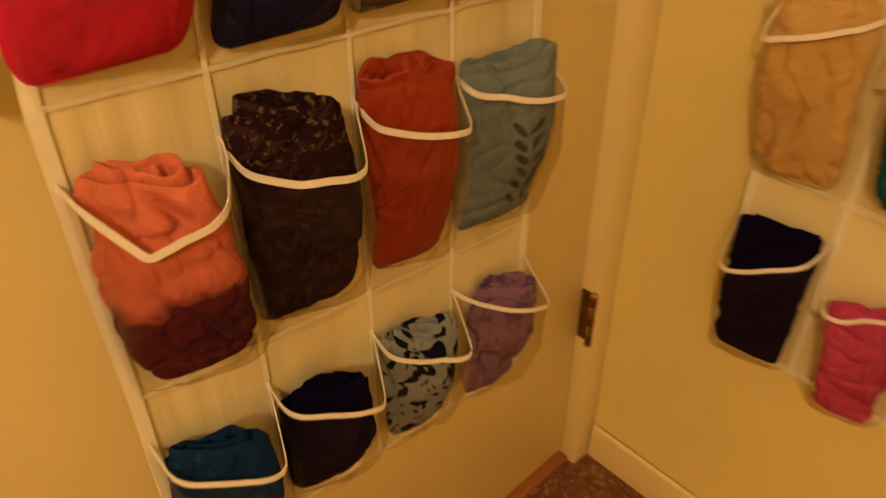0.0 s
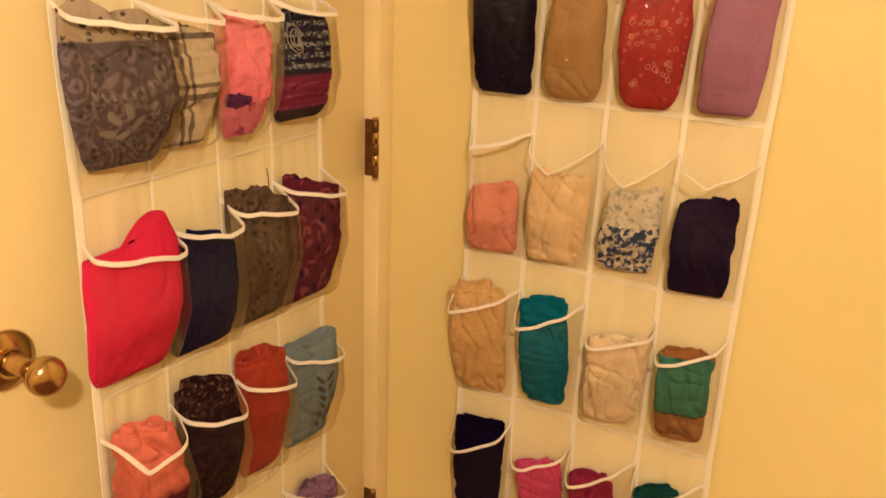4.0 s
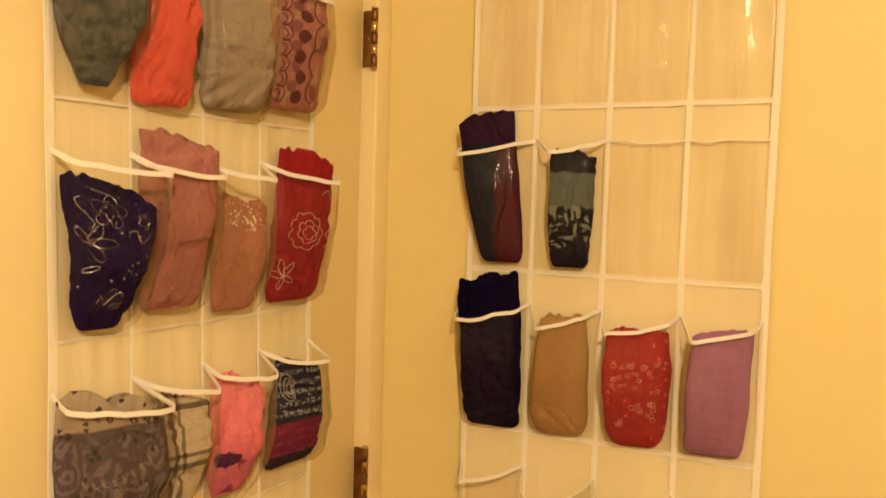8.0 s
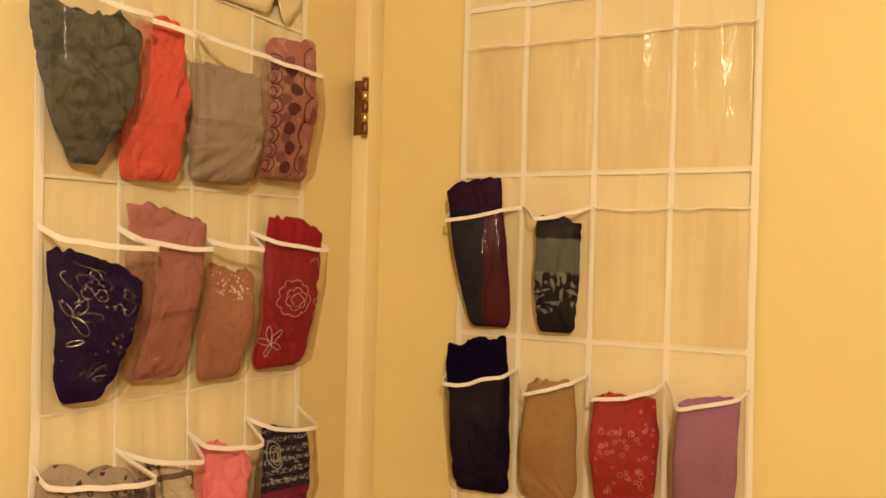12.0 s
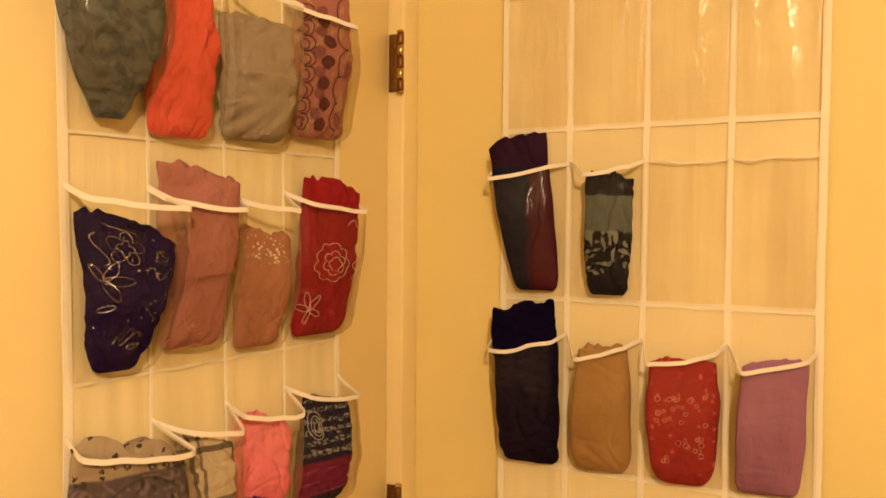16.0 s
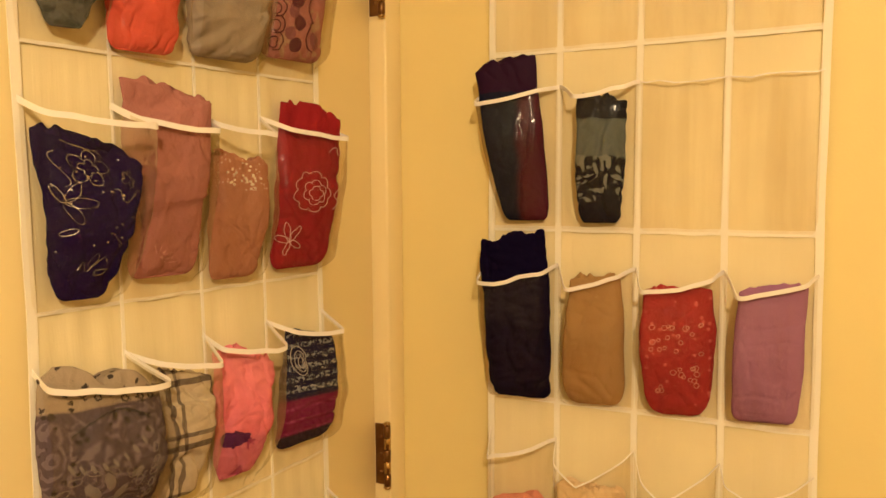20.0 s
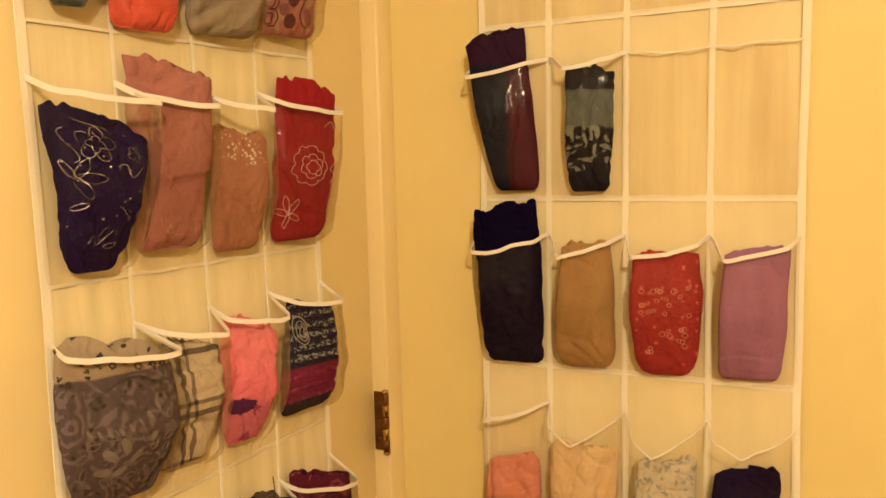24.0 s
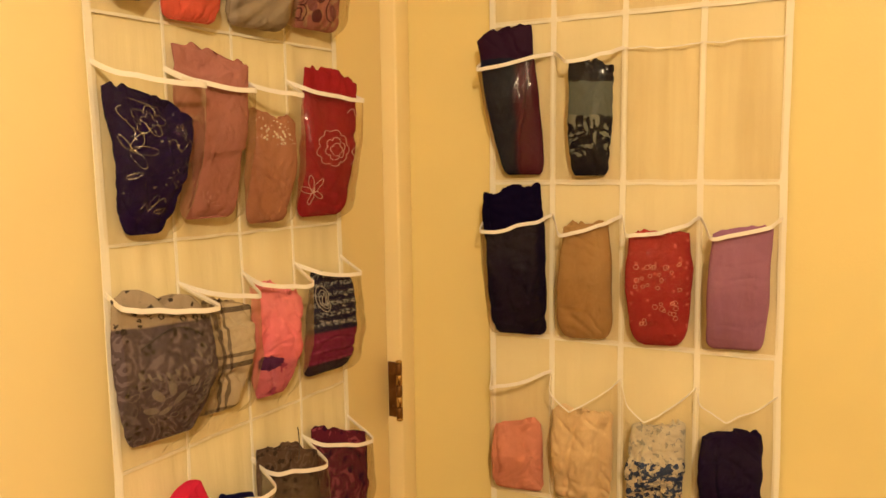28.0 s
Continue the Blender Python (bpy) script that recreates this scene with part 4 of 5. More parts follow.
scarf(LEFT, 3, 1, "cream and charcoal plaid scarf folded in its pocket",
      cloth("cream_plaid_cloth", [(0.0, (0.56, 0.48, 0.37))], pattern="plaid", pcolour=(0.065, 0.045, 0.045), crease=0.8), -0.474, 0.060, 1.306, -0.015, -0.497, 0.060, 1.178, 0.041, "bunch", 1.1, edges=((0.0, 0.098, 0.1, 0.004),))
scarf(LEFT, 3, 2, "hot pink scarf with a purple patch at the foot",
      cloth("pink_purple_cloth", [(0.0, (0.55, 0.15, 0.24)), (0.66, (0.62, 0.17, 0.26)), (0.70, (0.82, 0.20, 0.28)), (1.0, (0.86, 0.27, 0.33))], span=0.26, warp=0.03, crease=1.0, patch=(-0.008, 0.046, 0.015, (0.10, 0.02, 0.11)), second="noise", scolour=(0.36, 0.06, 0.15), sscale=60, sat=0.58, srange=(-0.1, 0.05)),
      -0.379, 0.078, 1.306, -0.016, -0.400, 0.056, 1.172, 0.044, "bunch", 1.3, 0.85, 0.35, belly=0.1)
scarf(LEFT, 3, 3, "navy and magenta banded knit scarf with white motifs",
      cloth("banded_knit_cloth", [(0.0, (0.030, 0.020, 0.04)), (0.54, (0.030, 0.020, 0.04)), (0.55, (0.17, 0.012, 0.065)), (0.675, (0.20, 0.014, 0.075)), (0.685, (0.014, 0.013, 0.05)), (1.0, (0.016, 0.014, 0.05))], span=0.34, warp=0.002, pattern="rows", pcolour=(0.26, 0.28, 0.32), pscale=72, pat=0.46, prange=(0.066, 0.2), second="rows", scolour=(0.36, 0.06, 0.17), sscale=62, sat=0.22, srange=(0.012, 0.064), crease=0.7),
      -0.252, 0.073, 1.308, -0.017, -0.270, 0.095, 1.172, 0.039, "fold", 1.0)
scarf(LEFT, 4, 0, "bright scarlet scarf with a raised folded top",
      cloth("scarlet_cloth", [(0.0, (0.60, 0.020, 0.070))], crease=0.5), -0.606, 0.104, 1.092, 0.004, -0.637, 0.108, 0.953, 0.054, "point", 0.8, 0.75, 0.2, creased=0.45, ruffle=0.3)
scarf(LEFT, 4, 1, "navy blue satin scarf rolled in its pocket",
      cloth("navy_satin_cloth", [(0.0, (0.004, 0.004, 0.045))], crease=0.6, rough=0.55), -0.496, 0.086, 1.064, -0.020, -0.516, 0.090, 0.934, 0.048, "roll", 1.0)
scarf(LEFT, 4, 2, "brown-grey printed scarf rolled tight with frayed top",
      cloth("brown_print_cloth", [(0.0, (0.090, 0.056, 0.042))], pattern="paisley", pcolour=(0.125, 0.085, 0.066), pscale=38, pat=0.4, second="floral", scolour=(0.035, 0.026, 0.022), sscale=80, sat=0.28, crease=0.8),
      -0.388, 0.094, 1.097, -0.030, -0.411, 0.100, 0.924, 0.056, "bunch", 1.0, ruffle=0.6, creased=0.7)
scarf(LEFT, 4, 3, "burgundy scarf with dull pink floral patches",
      cloth("burgundy_floral_cloth", [(0.0, (0.095, 0.012, 0.034))], pattern="swirl", pcolour=(0.23, 0.050, 0.080), pscale=34, pat=0.57, second="floral", scolour=(0.03, 0.004, 0.03), sscale=48, sat=0.30, crease=0.7),
      -0.262, 0.096, 1.082, -0.030, -0.290, 0.104, 0.908, 0.052, "fan", 1.0, ruffle=1.3, creased=0.7)
scarf(LEFT, 5, 0, "coral and burgundy scarf rolled like a rose",
      cloth("coral_burgundy_cloth", [(0.0, (0.08, 0.010, 0.022)), (0.735, (0.10, 0.011, 0.026)), (0.785, (0.58, 0.15, 0.11)), (1.0, (0.70, 0.19, 0.13))], span=0.36, warp=0.055, warp_scale=22, second="noise", scolour=(0.055, 0.007, 0.035), sscale=45, sat=0.55, srange=(-0.1, 0.070), crease=0.8),
      -0.640, 0.080, 0.888, -0.009, -0.628, 0.088, 0.716, 0.060, "roll", 1.2, 0.85, 0.3, 0.45, vee=0.036, peak=0.22, lip=0.050, sag=0.004)
scarf(LEFT, 5, 1, "dark brown sparkling scarf rolled with gold threads",
      cloth("dark_brown_gold_cloth", [(0.0, (0.018, 0.006, 0.010))], pattern="swirl", pcolour=(0.038, 0.016, 0.017), pscale=55, pat=0.55, second="noise", scolour=(0.12, 0.075, 0.04), sscale=190, sat=0.60, srange=(0.150, 0.4), crease=0.9, glitter=0.15),
      -0.540, 0.104, 0.890, -0.009, -0.534, 0.094, 0.709, 0.060, "roll", 0.9, ruffle=0.5)
scarf(LEFT, 5, 2, "rust orange satin scarf with a crinkled top",
      cloth("rust_satin_cloth", [(0.0, (0.31, 0.028, 0.009))], crease=0.6, rough=0.5), -0.422, 0.108, 0.876, -0.009, -0.431, 0.098, 0.686, 0.054, "fan", 1.0, creased=0.6, ruffle=1.8, grain=0.1)
scarf(LEFT, 5, 3, "pale grey-blue scarf with dark leaf print",
      cloth("pale_blue_cloth", [(0.0, (0.18, 0.235, 0.285))], crease=0.5), -0.284, 0.108, 0.840, -0.009, -0.297, 0.096, 0.663, 0.052, "fan", 1.0, creased=0.7, ruffle=1.3)
scarf(LEFT, 6, 0, "deep teal scarf rolled in the bottom row",
      cloth("deep_teal_cloth", [(0.0, (0.004, 0.024, 0.095))], pattern="noise", pcolour=(0.006, 0.042, 0.13), pscale=60, pat=0.55, crease=0.9), -0.640, 0.078, 0.640, -0.009, -0.641, 0.086, 0.494, 0.056, "roll", 1.3)
scarf(LEFT, 6, 1, "black velvet scarf rolled in the bottom row",
      cloth("black_velvet_cloth", [(0.0, (0.0030, 0.0006, 0.020))], crease=0.6, sheen=0.0), -0.534, 0.090, 0.609, -0.009, -0.536, 0.076, 0.473, 0.053, "roll", 1.0, 0.85, 0.4, 0.5)
scarf(LEFT, 6, 2, "pale blue scarf with bold black floral print",
      cloth("black_floral_cloth", [(0.0, (0.25, 0.28, 0.31))], pattern="swirl", pcolour=(0.006, 0.006, 0.014), pscale=30, pat=0.53, crease=0.6), -0.410, 0.084, 0.592, -0.009, -0.419, 0.060, 0.440, 0.053, "roll", 1.0, 0.85, 0.4, 0.5)
scarf(LEFT, 6, 3, "dusty purple scarf rolled in the bottom row",
      cloth("dusty_purple_cloth", [(0.0, (0.24, 0.13, 0.24))], pattern="noise", pcolour=(0.15, 0.08, 0.16), pscale=45, pat=0.55, crease=0.8), -0.272, 0.080, 0.560, -0.009, -0.291, 0.070, 0.402, 0.050, "roll", 1.3, 0.85, 0.3, 0.5)

# ---- scarves on the wall ----
for k in range(4):
    pocket(RIGHT, HOLDERS[RIGHT], 1, k, deep=0.004, sag=0.002, rim=0.235, pleat=0.0062, dent=(0.52, 0.62, 0.021) if k == 0 else None)
scarf(RIGHT, 2, 0, "shawl roll half teal-grey and half burgundy",
      cloth("teal_burgundy_cloth", [(0.0, (0.007, 0.009, 0.032)), (0.40, (0.008, 0.011, 0.032)), (0.47, (0.070, 0.007, 0.022)), (1.0, (0.078, 0.008, 0.028))], axis="x", span=0.12, warp=0.010, rough=0.6, crease=0.5, top=(0.180, (0.026, 0.006, 0.030))),
      0.214, 0.080, 1.671, 0.022, 0.244, 0.064, 1.452, 0.036, "fold", 0.7, ruffle=0.3, creased=0.5, grain=0.15, edges=((0.004, 0.09, 1.45, 0.003),))
scarf(RIGHT, 2, 1, "grey and black floral scarf rolled slim",
      cloth("grey_black_floral_cloth", [(0.0, (0.010, 0.010, 0.024)), (0.745, (0.010, 0.010, 0.022)), (0.755, (0.11, 0.135, 0.14)), (1.0, (0.12, 0.145, 0.15))], span=0.34, warp=0.03, pattern="swirl", pcolour=(0.20, 0.22, 0.21), pscale=46, pat=0.54, prange=(0.030, 0.092), crease=0.6, top=(0.140, (0.012, 0.010, 0.018))), 0.354, 0.062, 1.615, -0.006, 0.350, 0.054, 1.450, 0.036, "bunch", 0.9, ruffle=0.5, belly=0.08)
pocket(RIGHT, HOLDERS[RIGHT], 2, 2, deep=0.004, sag=0.003, pleat=0.0058)
pocket(RIGHT, HOLDERS[RIGHT], 2, 3, deep=0.004, sag=0.003, pleat=0.0045)
scarf(RIGHT, 3, 0, "black velvety scarf with a frilled top",
      cloth("black_frilled_cloth", [(0.0, (0.0030, 0.0005, 0.020))], crease=0.6, sheen=0.0, rough=0.8), 0.228, 0.087, 1.427, 0.014, 0.238, 0.086, 1.197, 0.041, "bunch", 1.2, ruffle=1.5)
scarf(RIGHT, 3, 1, "tan scarf folded smooth in its pocket",
      cloth("tan_cloth", [(0.0, (0.41, 0.25, 0.10))], crease=0.5), 0.347, 0.064, 1.376, 0.006, 0.346, 0.080, 1.199, 0.041, "bunch", 0.7, boxy=0.55, floor_round=0.2, belly=0.1, creased=0.6, grain=0.3)
scarf(RIGHT, 3, 2, "red sequined scarf with rings of pale beads",
      cloth("red_sequin_cloth", [(0.0, (0.38, 0.036, 0.034))], pattern="specks", pcolour=(0.62, 0.14, 0.11), pscale=120, pat=0.70, crease=0.9), 0.459, 0.082, 1.365, 0.003, 0.458, 0.074, 1.199, 0.041, "bunch", 0.8, boxy=0.5, floor_round=0.2, belly=0.12, creased=0.5)
scarf(RIGHT, 3, 3, "plain lavender pink scarf folded smooth",
      cloth("lavender_cloth", [(0.0, (0.37, 0.17, 0.33))], crease=0.35), 0.572, 0.074, 1.371, 0.005, 0.564, 0.074, 1.203, 0.041, "bunch", 0.6, creased=0.4)
scarf(RIGHT, 4, 0, "small peach scarf folded low in its pocket",
      cloth("peach_cloth", [(0.0, (0.72, 0.30, 0.23))], crease=0.4), 0.236, 0.073, 1.049, 0.004, 0.234, 0.079, 0.936, 0.041, "fold", 0.7, lip=0.034, sag=0.002, vee=0.028, peak=0.10)
scarf(RIGHT, 4, 1, "cream lace scarf folded low in its pocket",
      cloth("cream_lace_cloth", [(0.0, (0.80, 0.61, 0.38))], crease=0.7), 0.346, 0.088, 1.082, -0.007, 0.343, 0.084, 0.939, 0.041, "bunch", 1.0, creased=0.7, lip=0.026, sag=0.006, vee=0.045, tape=0.0010, peak=0.40)
scarf(RIGHT, 4, 2, "white scarf with dense blue floral foot",
      cloth("white_blue_cloth", [(0.0, (0.68, 0.64, 0.56))], pattern="noise", pcolour=(0.045, 0.075, 0.20), pscale=100, pat=0.48, prange=(-0.1, 0.074), second="noise", scolour=(0.42, 0.42, 0.42), sscale=130, sat=0.57, crease=0.9),
      0.460, 0.074, 1.079, 0.005, 0.454, 0.080, 0.951, 0.041, "bunch", 1.0, lip=0.026, sag=0.006, vee=0.045, tape=0.0010, peak=0.42)
scarf(RIGHT, 4, 3, "dark navy scarf folded square",
      cloth("dark_navy_cloth", [(0.0, (0.006, 0.0010, 0.034))], crease=0.5), 0.566, 0.078, 1.078, 0.006, 0.563, 0.080, 0.936, 0.041, "fold", 0.9, boxy=0.85, lip=0.028, sag=0.004, vee=0.030, tape=0.0010, peak=0.45)
scarf(RIGHT, 5, 0, "beige scarf rolled loose in its pocket",
      cloth("beige_cloth", [(0.0, (0.66, 0.43, 0.18))], crease=0.8), 0.217, 0.090, 0.866, 0.007, 0.235, 0.079, 0.674, 0.041, "roll", 1.3)
scarf(RIGHT, 5, 1, "bright teal scarf rolled in its pocket",
      cloth("bright_teal_cloth", [(0.0, (0.005, 0.125, 0.22))], crease=0.7), 0.337, 0.076, 0.870, 0.006, 0.350, 0.069, 0.684, 0.041, "roll", 1.1)
scarf(RIGHT, 5, 2, "cream scarf folded loosely below a sagging rim",
      cloth("pale_cream_cloth", [(0.0, (0.78, 0.64, 0.46))], crease=0.8), 0.468, 0.096, 0.842, 0.008, 0.462, 0.082, 0.682, 0.041, "bunch", 1.3)
scarf(RIGHT, 5, 3, "green scarf with a tan brown lower half",
      cloth("green_tan_cloth", [(0.0, (0.30, 0.15, 0.055)), (0.695, (0.32, 0.16, 0.06)), (0.705, (0.05, 0.04, 0.02)), (0.715, (0.05, 0.17, 0.13)), (1.0, (0.055, 0.20, 0.16))], span=0.26, warp=0.008, crease=0.6, top=(0.150, (0.30, 0.13, 0.035))),
      0.569, 0.080, 0.839, 0.005, 0.573, 0.068, 0.686, 0.041, "roll", 1.0)
scarf(RIGHT, 6, 0, "black scarf with a grey lining fold",
      cloth("black_grey_cloth", [(0.0, (0.0045, 0.0010, 0.022))], crease=0.8), 0.237, 0.084, 0.611, 0.002, 0.241, 0.078, 0.420, 0.041, "roll", 1.1)
scarf(RIGHT, 6, 1, "bright pink scarf crumpled below a sagging rim",
      cloth("bright_pink_cloth", [(0.0, (0.58, 0.068, 0.20))], crease=1.0), 0.355, 0.079, 0.570, 0.009, 0.366, 0.059, 0.410, 0.041, "bunch", 1.6, sag=0.05)
scarf(RIGHT, 6, 2, "raspberry red scarf rolled in the bottom row",
      cloth("raspberry_cloth", [(0.0, (0.25, 0.018, 0.062))], crease=0.8), 0.447, 0.069, 0.568, -0.002, 0.468, 0.057, 0.402, 0.041, "roll", 1.2, sag=0.05)
scarf(RIGHT, 6, 3, "dark blue-green scarf rolled in the bottom row",
      cloth("blue_green_cloth", [(0.0, (0.010, 0.016, 0.065)), (0.88, (0.010, 0.022, 0.075)), (0.98, (0.008, 0.055, 0.055))], span=0.30, crease=0.7), 0.556, 0.068, 0.585, 0.005, 0.579, 0.072, 0.414, 0.041, "roll", 1.1, sag=0.045)

# ---- embroidery and beads ----
SILVER = metal("silver_thread", (0.86, 0.84, 0.86), 0.24, (0.20, 0.18, 0.24))
PALE_THREAD = painted("pale_pink_thread", (0.80, 0.58, 0.50), 0.6, 900, 0.3, 0.05)
by_label = {ob["label"]: (ob, form) for ob, form in PLACED}

ob, form = by_label["dark navy scarf embroidered with silver flowers"]
stitched(ob, form, [petals(-0.008, 0.120, 0.017, 5, 0.45, 0.3), petals(-0.008, 0.120, 0.008, 4, 0.4), leaf(-0.026, 0.086, 0.026, 0.1), leaf(-0.026, 0.086, 0.022, 1.0), leaf(-0.026, 0.086, 0.022, -0.9),
                    leaf(-0.026, 0.086, 0.018, 2.3), scroll(-0.034, 0.128, 0.030, -1.3), scroll(0.010, 0.098, 0.032, 0.2, 3.0), scroll(-0.030, 0.140, 0.040, 0.05, 1.5), petals(0.027, 0.118, 0.008, 5, 0.4),
                    scroll(-0.012, 0.028, 0.026, 0.3, 3.0), leaf(0.0, 0.030, 0.014, 1.2), leaf(0.004, 0.024, 0.014, 0.2), leaf(-0.028, 0.058, 0.014, 0.4), scroll(0.012, 0.062, 0.016, -0.5, 2.0)],
         SILVER, "silver thread embroidery", 0.00036)
# Tiny dots strewn at random, added for the sparkle of the silver thread.
rng = random.Random(6)
stitched(ob, form, [petals(rng.uniform(-0.036, 0.036), rng.uniform(0.02, 0.138), 0.0007, 4, 0.9, 0.0, 6) for k in range(22)], SILVER, "silver dot added for sparkle", 0.00045)

ob, form = by_label["deep red scarf with white embroidered flowers"]
stitched(ob, form, [petals(0.0, 0.097, 0.026, 9, 0.82), petals(0.002, 0.096, 0.016, 6, 0.72, 0.4), petals(0.003, 0.095, 0.009, 4, 0.6), leaf(-0.024, 0.034, 0.024, 1.9), leaf(-0.024, 0.034, 0.024, 0.9),
                    leaf(-0.024, 0.034, 0.022, 2.9), leaf(-0.024, 0.034, 0.020, -0.4), leaf(-0.024, 0.034, 0.018, -1.9), scroll(0.020, 0.150, 0.030, 0.3, 2.0), scroll(0.034, 0.076, 0.03, 1.3, 2.0)],
         PALE_THREAD, "pale outline embroidery", 0.00042)

ob, form = by_label["dusty rose folded scarf standing above its pocket rim"]
stitched(ob, form, [leaf(-0.008, 0.020, 0.030, 0.5, 0.4), leaf(-0.008, 0.020, 0.030, 1.1, 0.4), leaf(-0.008, 0.020, 0.026, 1.8, 0.4), leaf(-0.008, 0.020, 0.026, 0.0, 0.4)],
         painted("rose_thread", (0.62, 0.30, 0.26), 0.6, 900, 0.3, 0.05), "rose leaf embroidery", 0.0004)

ob, form = by_label["tan brown scarf with a sequined fold"]
rng = random.Random(8)
stitched(ob, form, [petals(rng.gauss(0.0, 0.010), rng.gauss(0.108, 0.009), 0.0010, 4, 0.9, 0.0, 6) for k in range(34)], painted("pale_sequin", (0.86, 0.76, 0.62), 0.25, 900, 0.3, 0.1), "pale shiny sequin", 0.0007)

ob, form = by_label["red sequined scarf with rings of pale beads"]
rng = random.Random(4)
BEAD = painted("pale_red_beads", (0.72, 0.30, 0.22), 0.3, 900, 0.3, 0.05)
stitched(ob, form, [petals(rng.uniform(-0.030, 0.030), z + rng.uniform(-0.006, 0.006), rng.uniform(0.0022, 0.0038), 6, 0.8, 0.0, 14)
                    for z in (0.040, 0.055, 0.066, 0.090, 0.104, 0.114, 0.124) for k in range(5)], BEAD, "rings of pale beads", 0.0005)

ob, form = by_label["navy and magenta banded knit scarf with white motifs"]
strokes = []
for x, z, size, turn in ((-0.016, 0.088, 0.036, 1.9),):
    strokes += [leaf(x, z, size, turn, 0.62), leaf(x, z + 0.004, size * 0.72, turn, 0.55), leaf(x, z + 0.008, size * 0.4, turn, 0.5)]
strokes += [scroll(x, z, 0.007, 0.2, 2.0, 6) for x, z in ((-0.030, 0.074), (-0.020, 0.072), (-0.008, 0.074), (0.004, 0.072), (0.016, 0.074), (0.026, 0.072), (0.012, 0.096), (0.024, 0.104), (0.010, 0.112), (0.022, 0.120), (0.016, 0.086))]
stitched(ob, form, strokes, painted("white_wool_motif", (0.42, 0.40, 0.38), 0.8, 900, 0.3, 0.05), "white woven leaf motif", 0.0006)

ob, form = by_label["grey paisley scarf rolled thick in its pocket"]
PALE = painted("pale_grey_print", (0.20, 0.17, 0.165), 0.85, 900, 0.3, 0.08)
DARK = painted("dark_grey_print", (0.045, 0.037, 0.036), 0.85, 900, 0.3, 0.08)
strokes = [leaf(-0.012 + 0.030 * math.cos(q), 0.048 + 0.020 * math.sin(q), 0.011, q + 1.2, 0.5, 12) for q in (0.2, 0.7, 1.2, 1.7, 2.2, 2.7, 3.4, 4.2, 5.0)]
strokes += [leaf(0.030, z, 0.009, 1.2, 0.6, 12) for z in (0.024, 0.036, 0.048, 0.060, 0.072, 0.084)]
stitched(ob, form, strokes, PALE, "pale printed leaves", 0.00045)
filled(ob, form, [(-0.020, 0.052, 0.0045, 0.0095, 0.9), (-0.007, 0.060, 0.004, 0.009, 0.3), (-0.026, 0.037, 0.004, 0.008, 1.4), (0.004, 0.048, 0.0035, 0.008, -0.4), (-0.010, 0.035, 0.0035, 0.008, 1.9), (0.016, 0.066, 0.004, 0.006, -0.9)]
       + [(-0.038 + 0.0085 * k, 0.074 + 0.0016 * k * (k - 3) * 0.5, 0.0016, 0.0045, 0.5) for k in range(9)], PALE, "printed_comma", "pale printed comma")
rng = random.Random(9)
stitched(ob, form, [petals(-0.036 + 0.012 * k, 0.137 + rng.uniform(-0.003, 0.003), 0.0032, 5, 0.5, k, 14) for k in range(7)]
         + [scroll(-0.036, 0.100, 0.070, 0.25, 1.0)], DARK, "dark printed flowers", 0.0007)

ob, form = by_label["brown-grey printed scarf rolled tight with frayed top"]
top = form.zt - form.zb
part("loose_thread", tube([(0.004 + 0.010 * k / 9 - 0.010 * (k / 9) ** 2, -0.012, top - 0.004 + 0.044 * k / 9) for k in range(10)], 0.0007), DARK, ob, "stray dark thread")

ob, form = by_label["dark red scarf with pink scalloped print"]
WINE = painted("wine_red_print", (0.095, 0.014, 0.024), 0.85, 900, 0.3, 0.1)
MAUVE = painted("mauve_print", (0.22, 0.070, 0.080), 0.85, 900, 0.3, 0.1)
strokes = [[(-0.030 + 0.011 * math.cos(q), 0.020 + 0.021 * k + 0.011 * math.sin(q)) for q in (-1.9 + 3.8 * j / 15 for j in range(16))] for k in range(8)]
strokes += [[(-0.032 + 0.006 * math.cos(q), 0.019 + 0.021 * k + 0.007 * math.sin(q)) for q in (2 * math.pi * j / 14 for j in range(15))] for k in range(8)]
strokes += [[(0.030 + 0.017 * math.cos(q), 0.030 + 0.034 * k + 0.018 * math.sin(q)) for q in (1.7 + 2.9 * j / 14 for j in range(15))] for k in range(5)]
stitched(ob, form, strokes, WINE, "wine red printed outline", 0.0008)
filled(ob, form, [(-0.002 + 0.003 * math.sin(2.1 * k), 0.018 + 0.027 * k, 0.0085, 0.0095, 0.2 * k) for k in range(6)], WINE, "printed_dot", "wine red printed dot")
filled(ob, form, [(-0.011 + 0.003 * math.sin(1.7 * k), 0.032 + 0.027 * k, 0.0075, 0.0085, 0.3 * k) for k in range(6)] + [(0.030, 0.026, 0.009, 0.012, 0.4), (0.033, 0.090, 0.007, 0.012, 0.2)], MAUVE, "printed_dot", "mauve printed dot")

ob, form = by_label["pale grey-blue scarf with dark leaf print"]
SLATE = painted("slate_leaf_print", (0.045, 0.055, 0.065), 0.85, 900, 0.3, 0.1)
filled(ob, form, [(0.016 + 0.010 * side + 0.004 * math.sin(k), 0.030 + 0.016 * k, 0.0036, 0.0105, -0.75 * side) for k in range(6) for side in (-1, 1)], SLATE, "printed_leaf", "dark printed leaf")

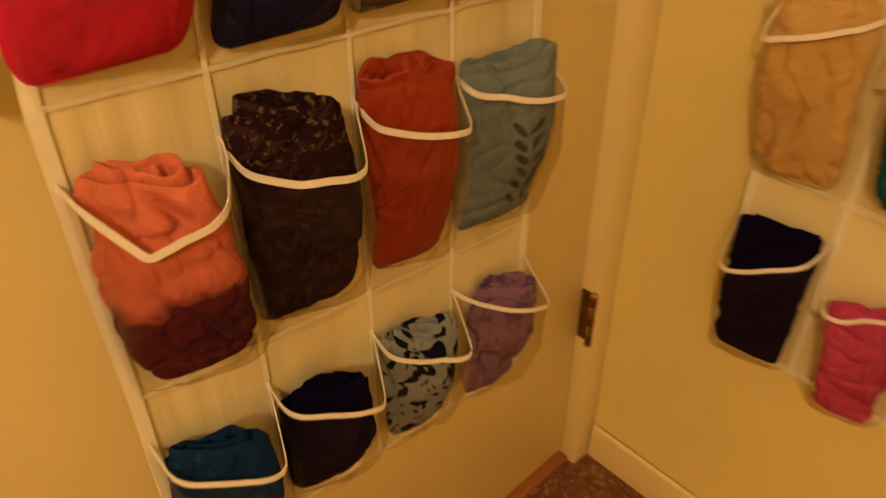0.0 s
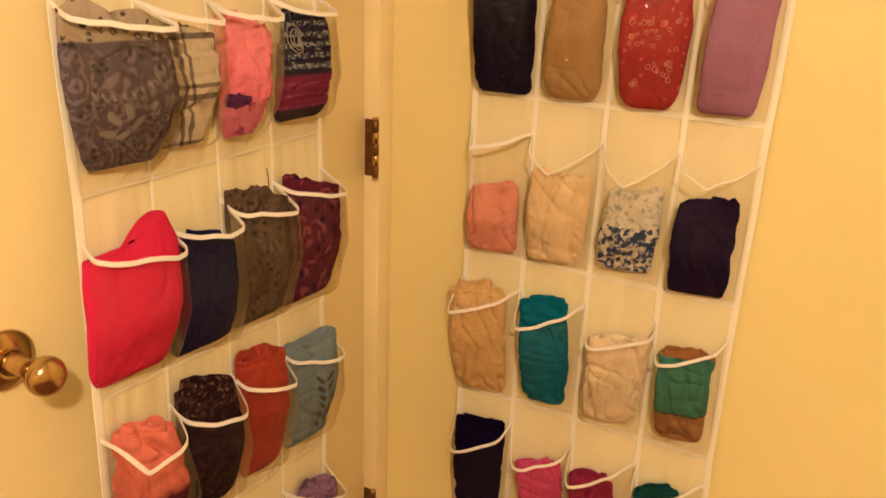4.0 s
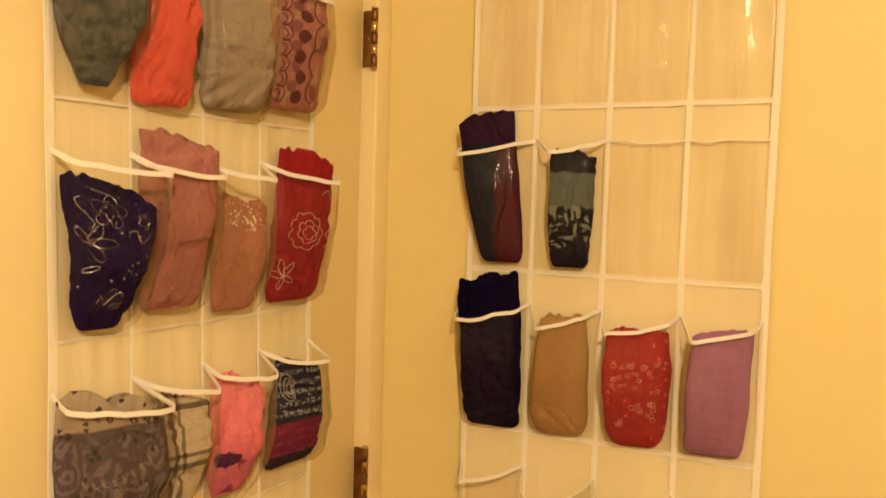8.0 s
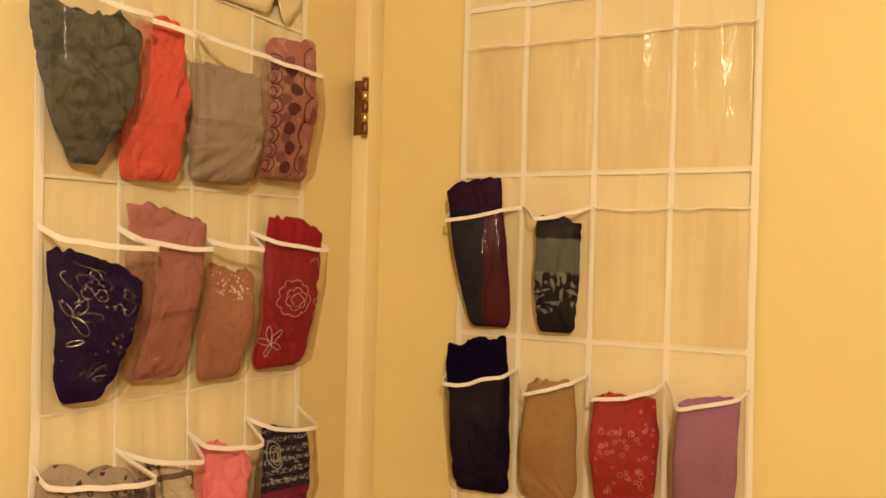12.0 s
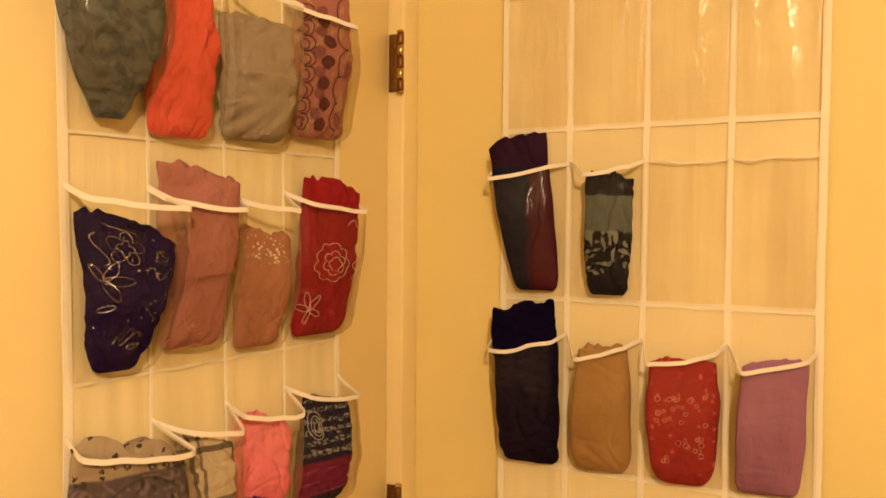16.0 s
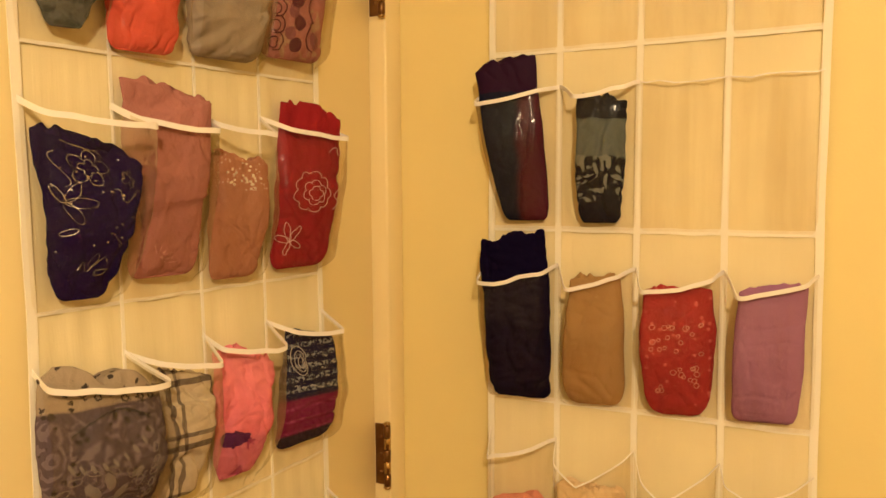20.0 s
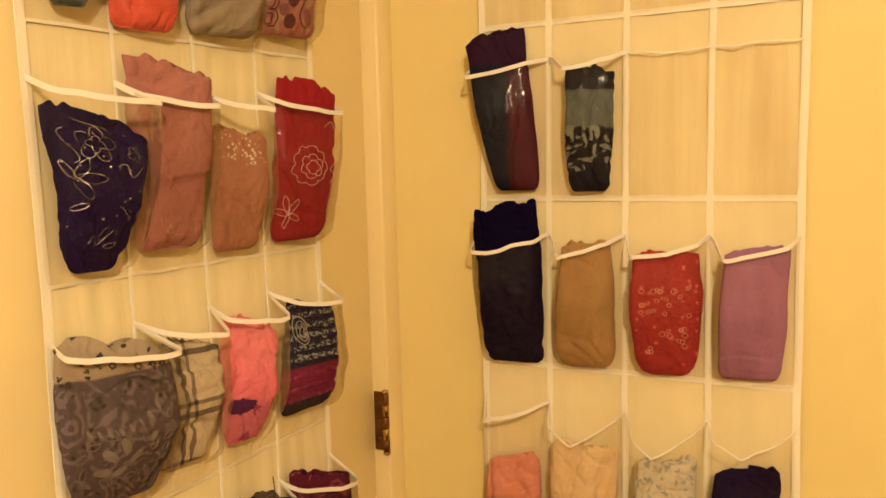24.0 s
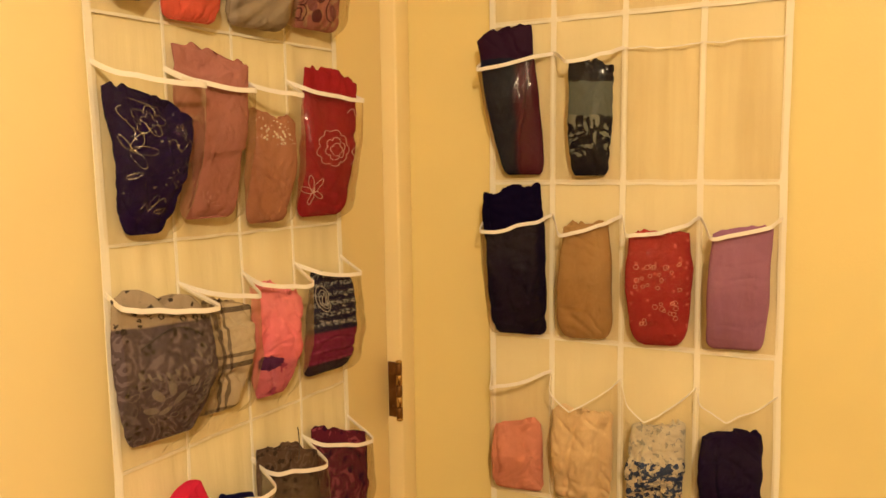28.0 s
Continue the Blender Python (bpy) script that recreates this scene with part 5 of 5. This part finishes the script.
# ---- turned-over layers of cloth ----
for label, low, high, x0, x1, slope in (
        ("dusty rose folded scarf standing above its pocket rim", 0.004, 0.074, -0.028, 0.026, 0.010), ("warm grey folded scarf under glossy vinyl", 0.004, 0.052, -0.030, 0.028, 0.014),
        ("tan brown scarf with a sequined fold", 0.060, 0.104, -0.024, 0.022, -0.006), ("beige scarf rolled loose in its pocket", 0.010, 0.066, -0.030, 0.030, 0.030),
        ("cream scarf folded loosely below a sagging rim", 0.010, 0.090, -0.030, 0.024, -0.018), ("bright scarlet scarf with a raised folded top", 0.004, 0.040, -0.034, 0.034, 0.016),
        ("cream lace scarf folded low in its pocket", 0.010, 0.060, -0.006, 0.030, 0.020), ("plain lavender pink scarf folded smooth", 0.004, 0.030, -0.026, 0.028, 0.006)):
    ob, form = by_label[label]
    fold(ob, form, low, high, x0, x1, ob.data.materials[0], slope)

# ---- nails and the loose hem over the right-hand top of the door organiser ----
for y, z in ((-0.249, 1.974), (-0.352, 1.972)):
    nail = tagged(part("nail", lathe([(0.0, -0.0035), (0.0030, -0.0032), (0.0036, -0.002), (0.0034, -0.0012), (0.0012, -0.001), (0.0011, 0.010)], 14), STEEL),
                  "small dark steel nail through the organiser's top hem", "nail", group="nails in the hem")
    nail.matrix_world = pose(-0.0105, y, z, 0, 0, -90)

cols, rows, verts = 40, 10, []
for r in range(rows + 1):
    for k in range(cols + 1):
        x = -0.470 + 0.256 * k / cols
        low = 1.882 + 0.010 * math.sin(2.2 * math.pi * (x + 0.47)) + 0.030 * math.exp(-((x + 0.277) / 0.010) ** 2) + 0.028 * max(0.0, (x + 0.262) / 0.048) - 0.012 * math.exp(-((x + 0.245) / 0.014) ** 2)
        z = 2.05 + (low - 2.05) * r / rows
        verts.append((x, -(0.0125 + 0.006 * (r / rows) ** 2 + 0.0022 * math.sin(46 * x + 2 * r / rows)), z))
hem = part("top_hem", mesh_of("top_hem", verts, [f[::-1] for f in grid_faces(rows + 1, cols + 1)]), SHEET, HOLDERS[LEFT], "loose sagging white top hem")
hem.modifiers.new("cloth", "SOLIDIFY").thickness = 0.0012
hook = part("hem_pin", lathe([(0.0, -0.004), (0.0028, -0.0035), (0.0034, -0.002), (0.0012, -0.0012), (0.0011, 0.006)], 12), STEEL, HOLDERS[LEFT], "small dark pin")
hook.location = (-0.278, -0.016, 1.918)
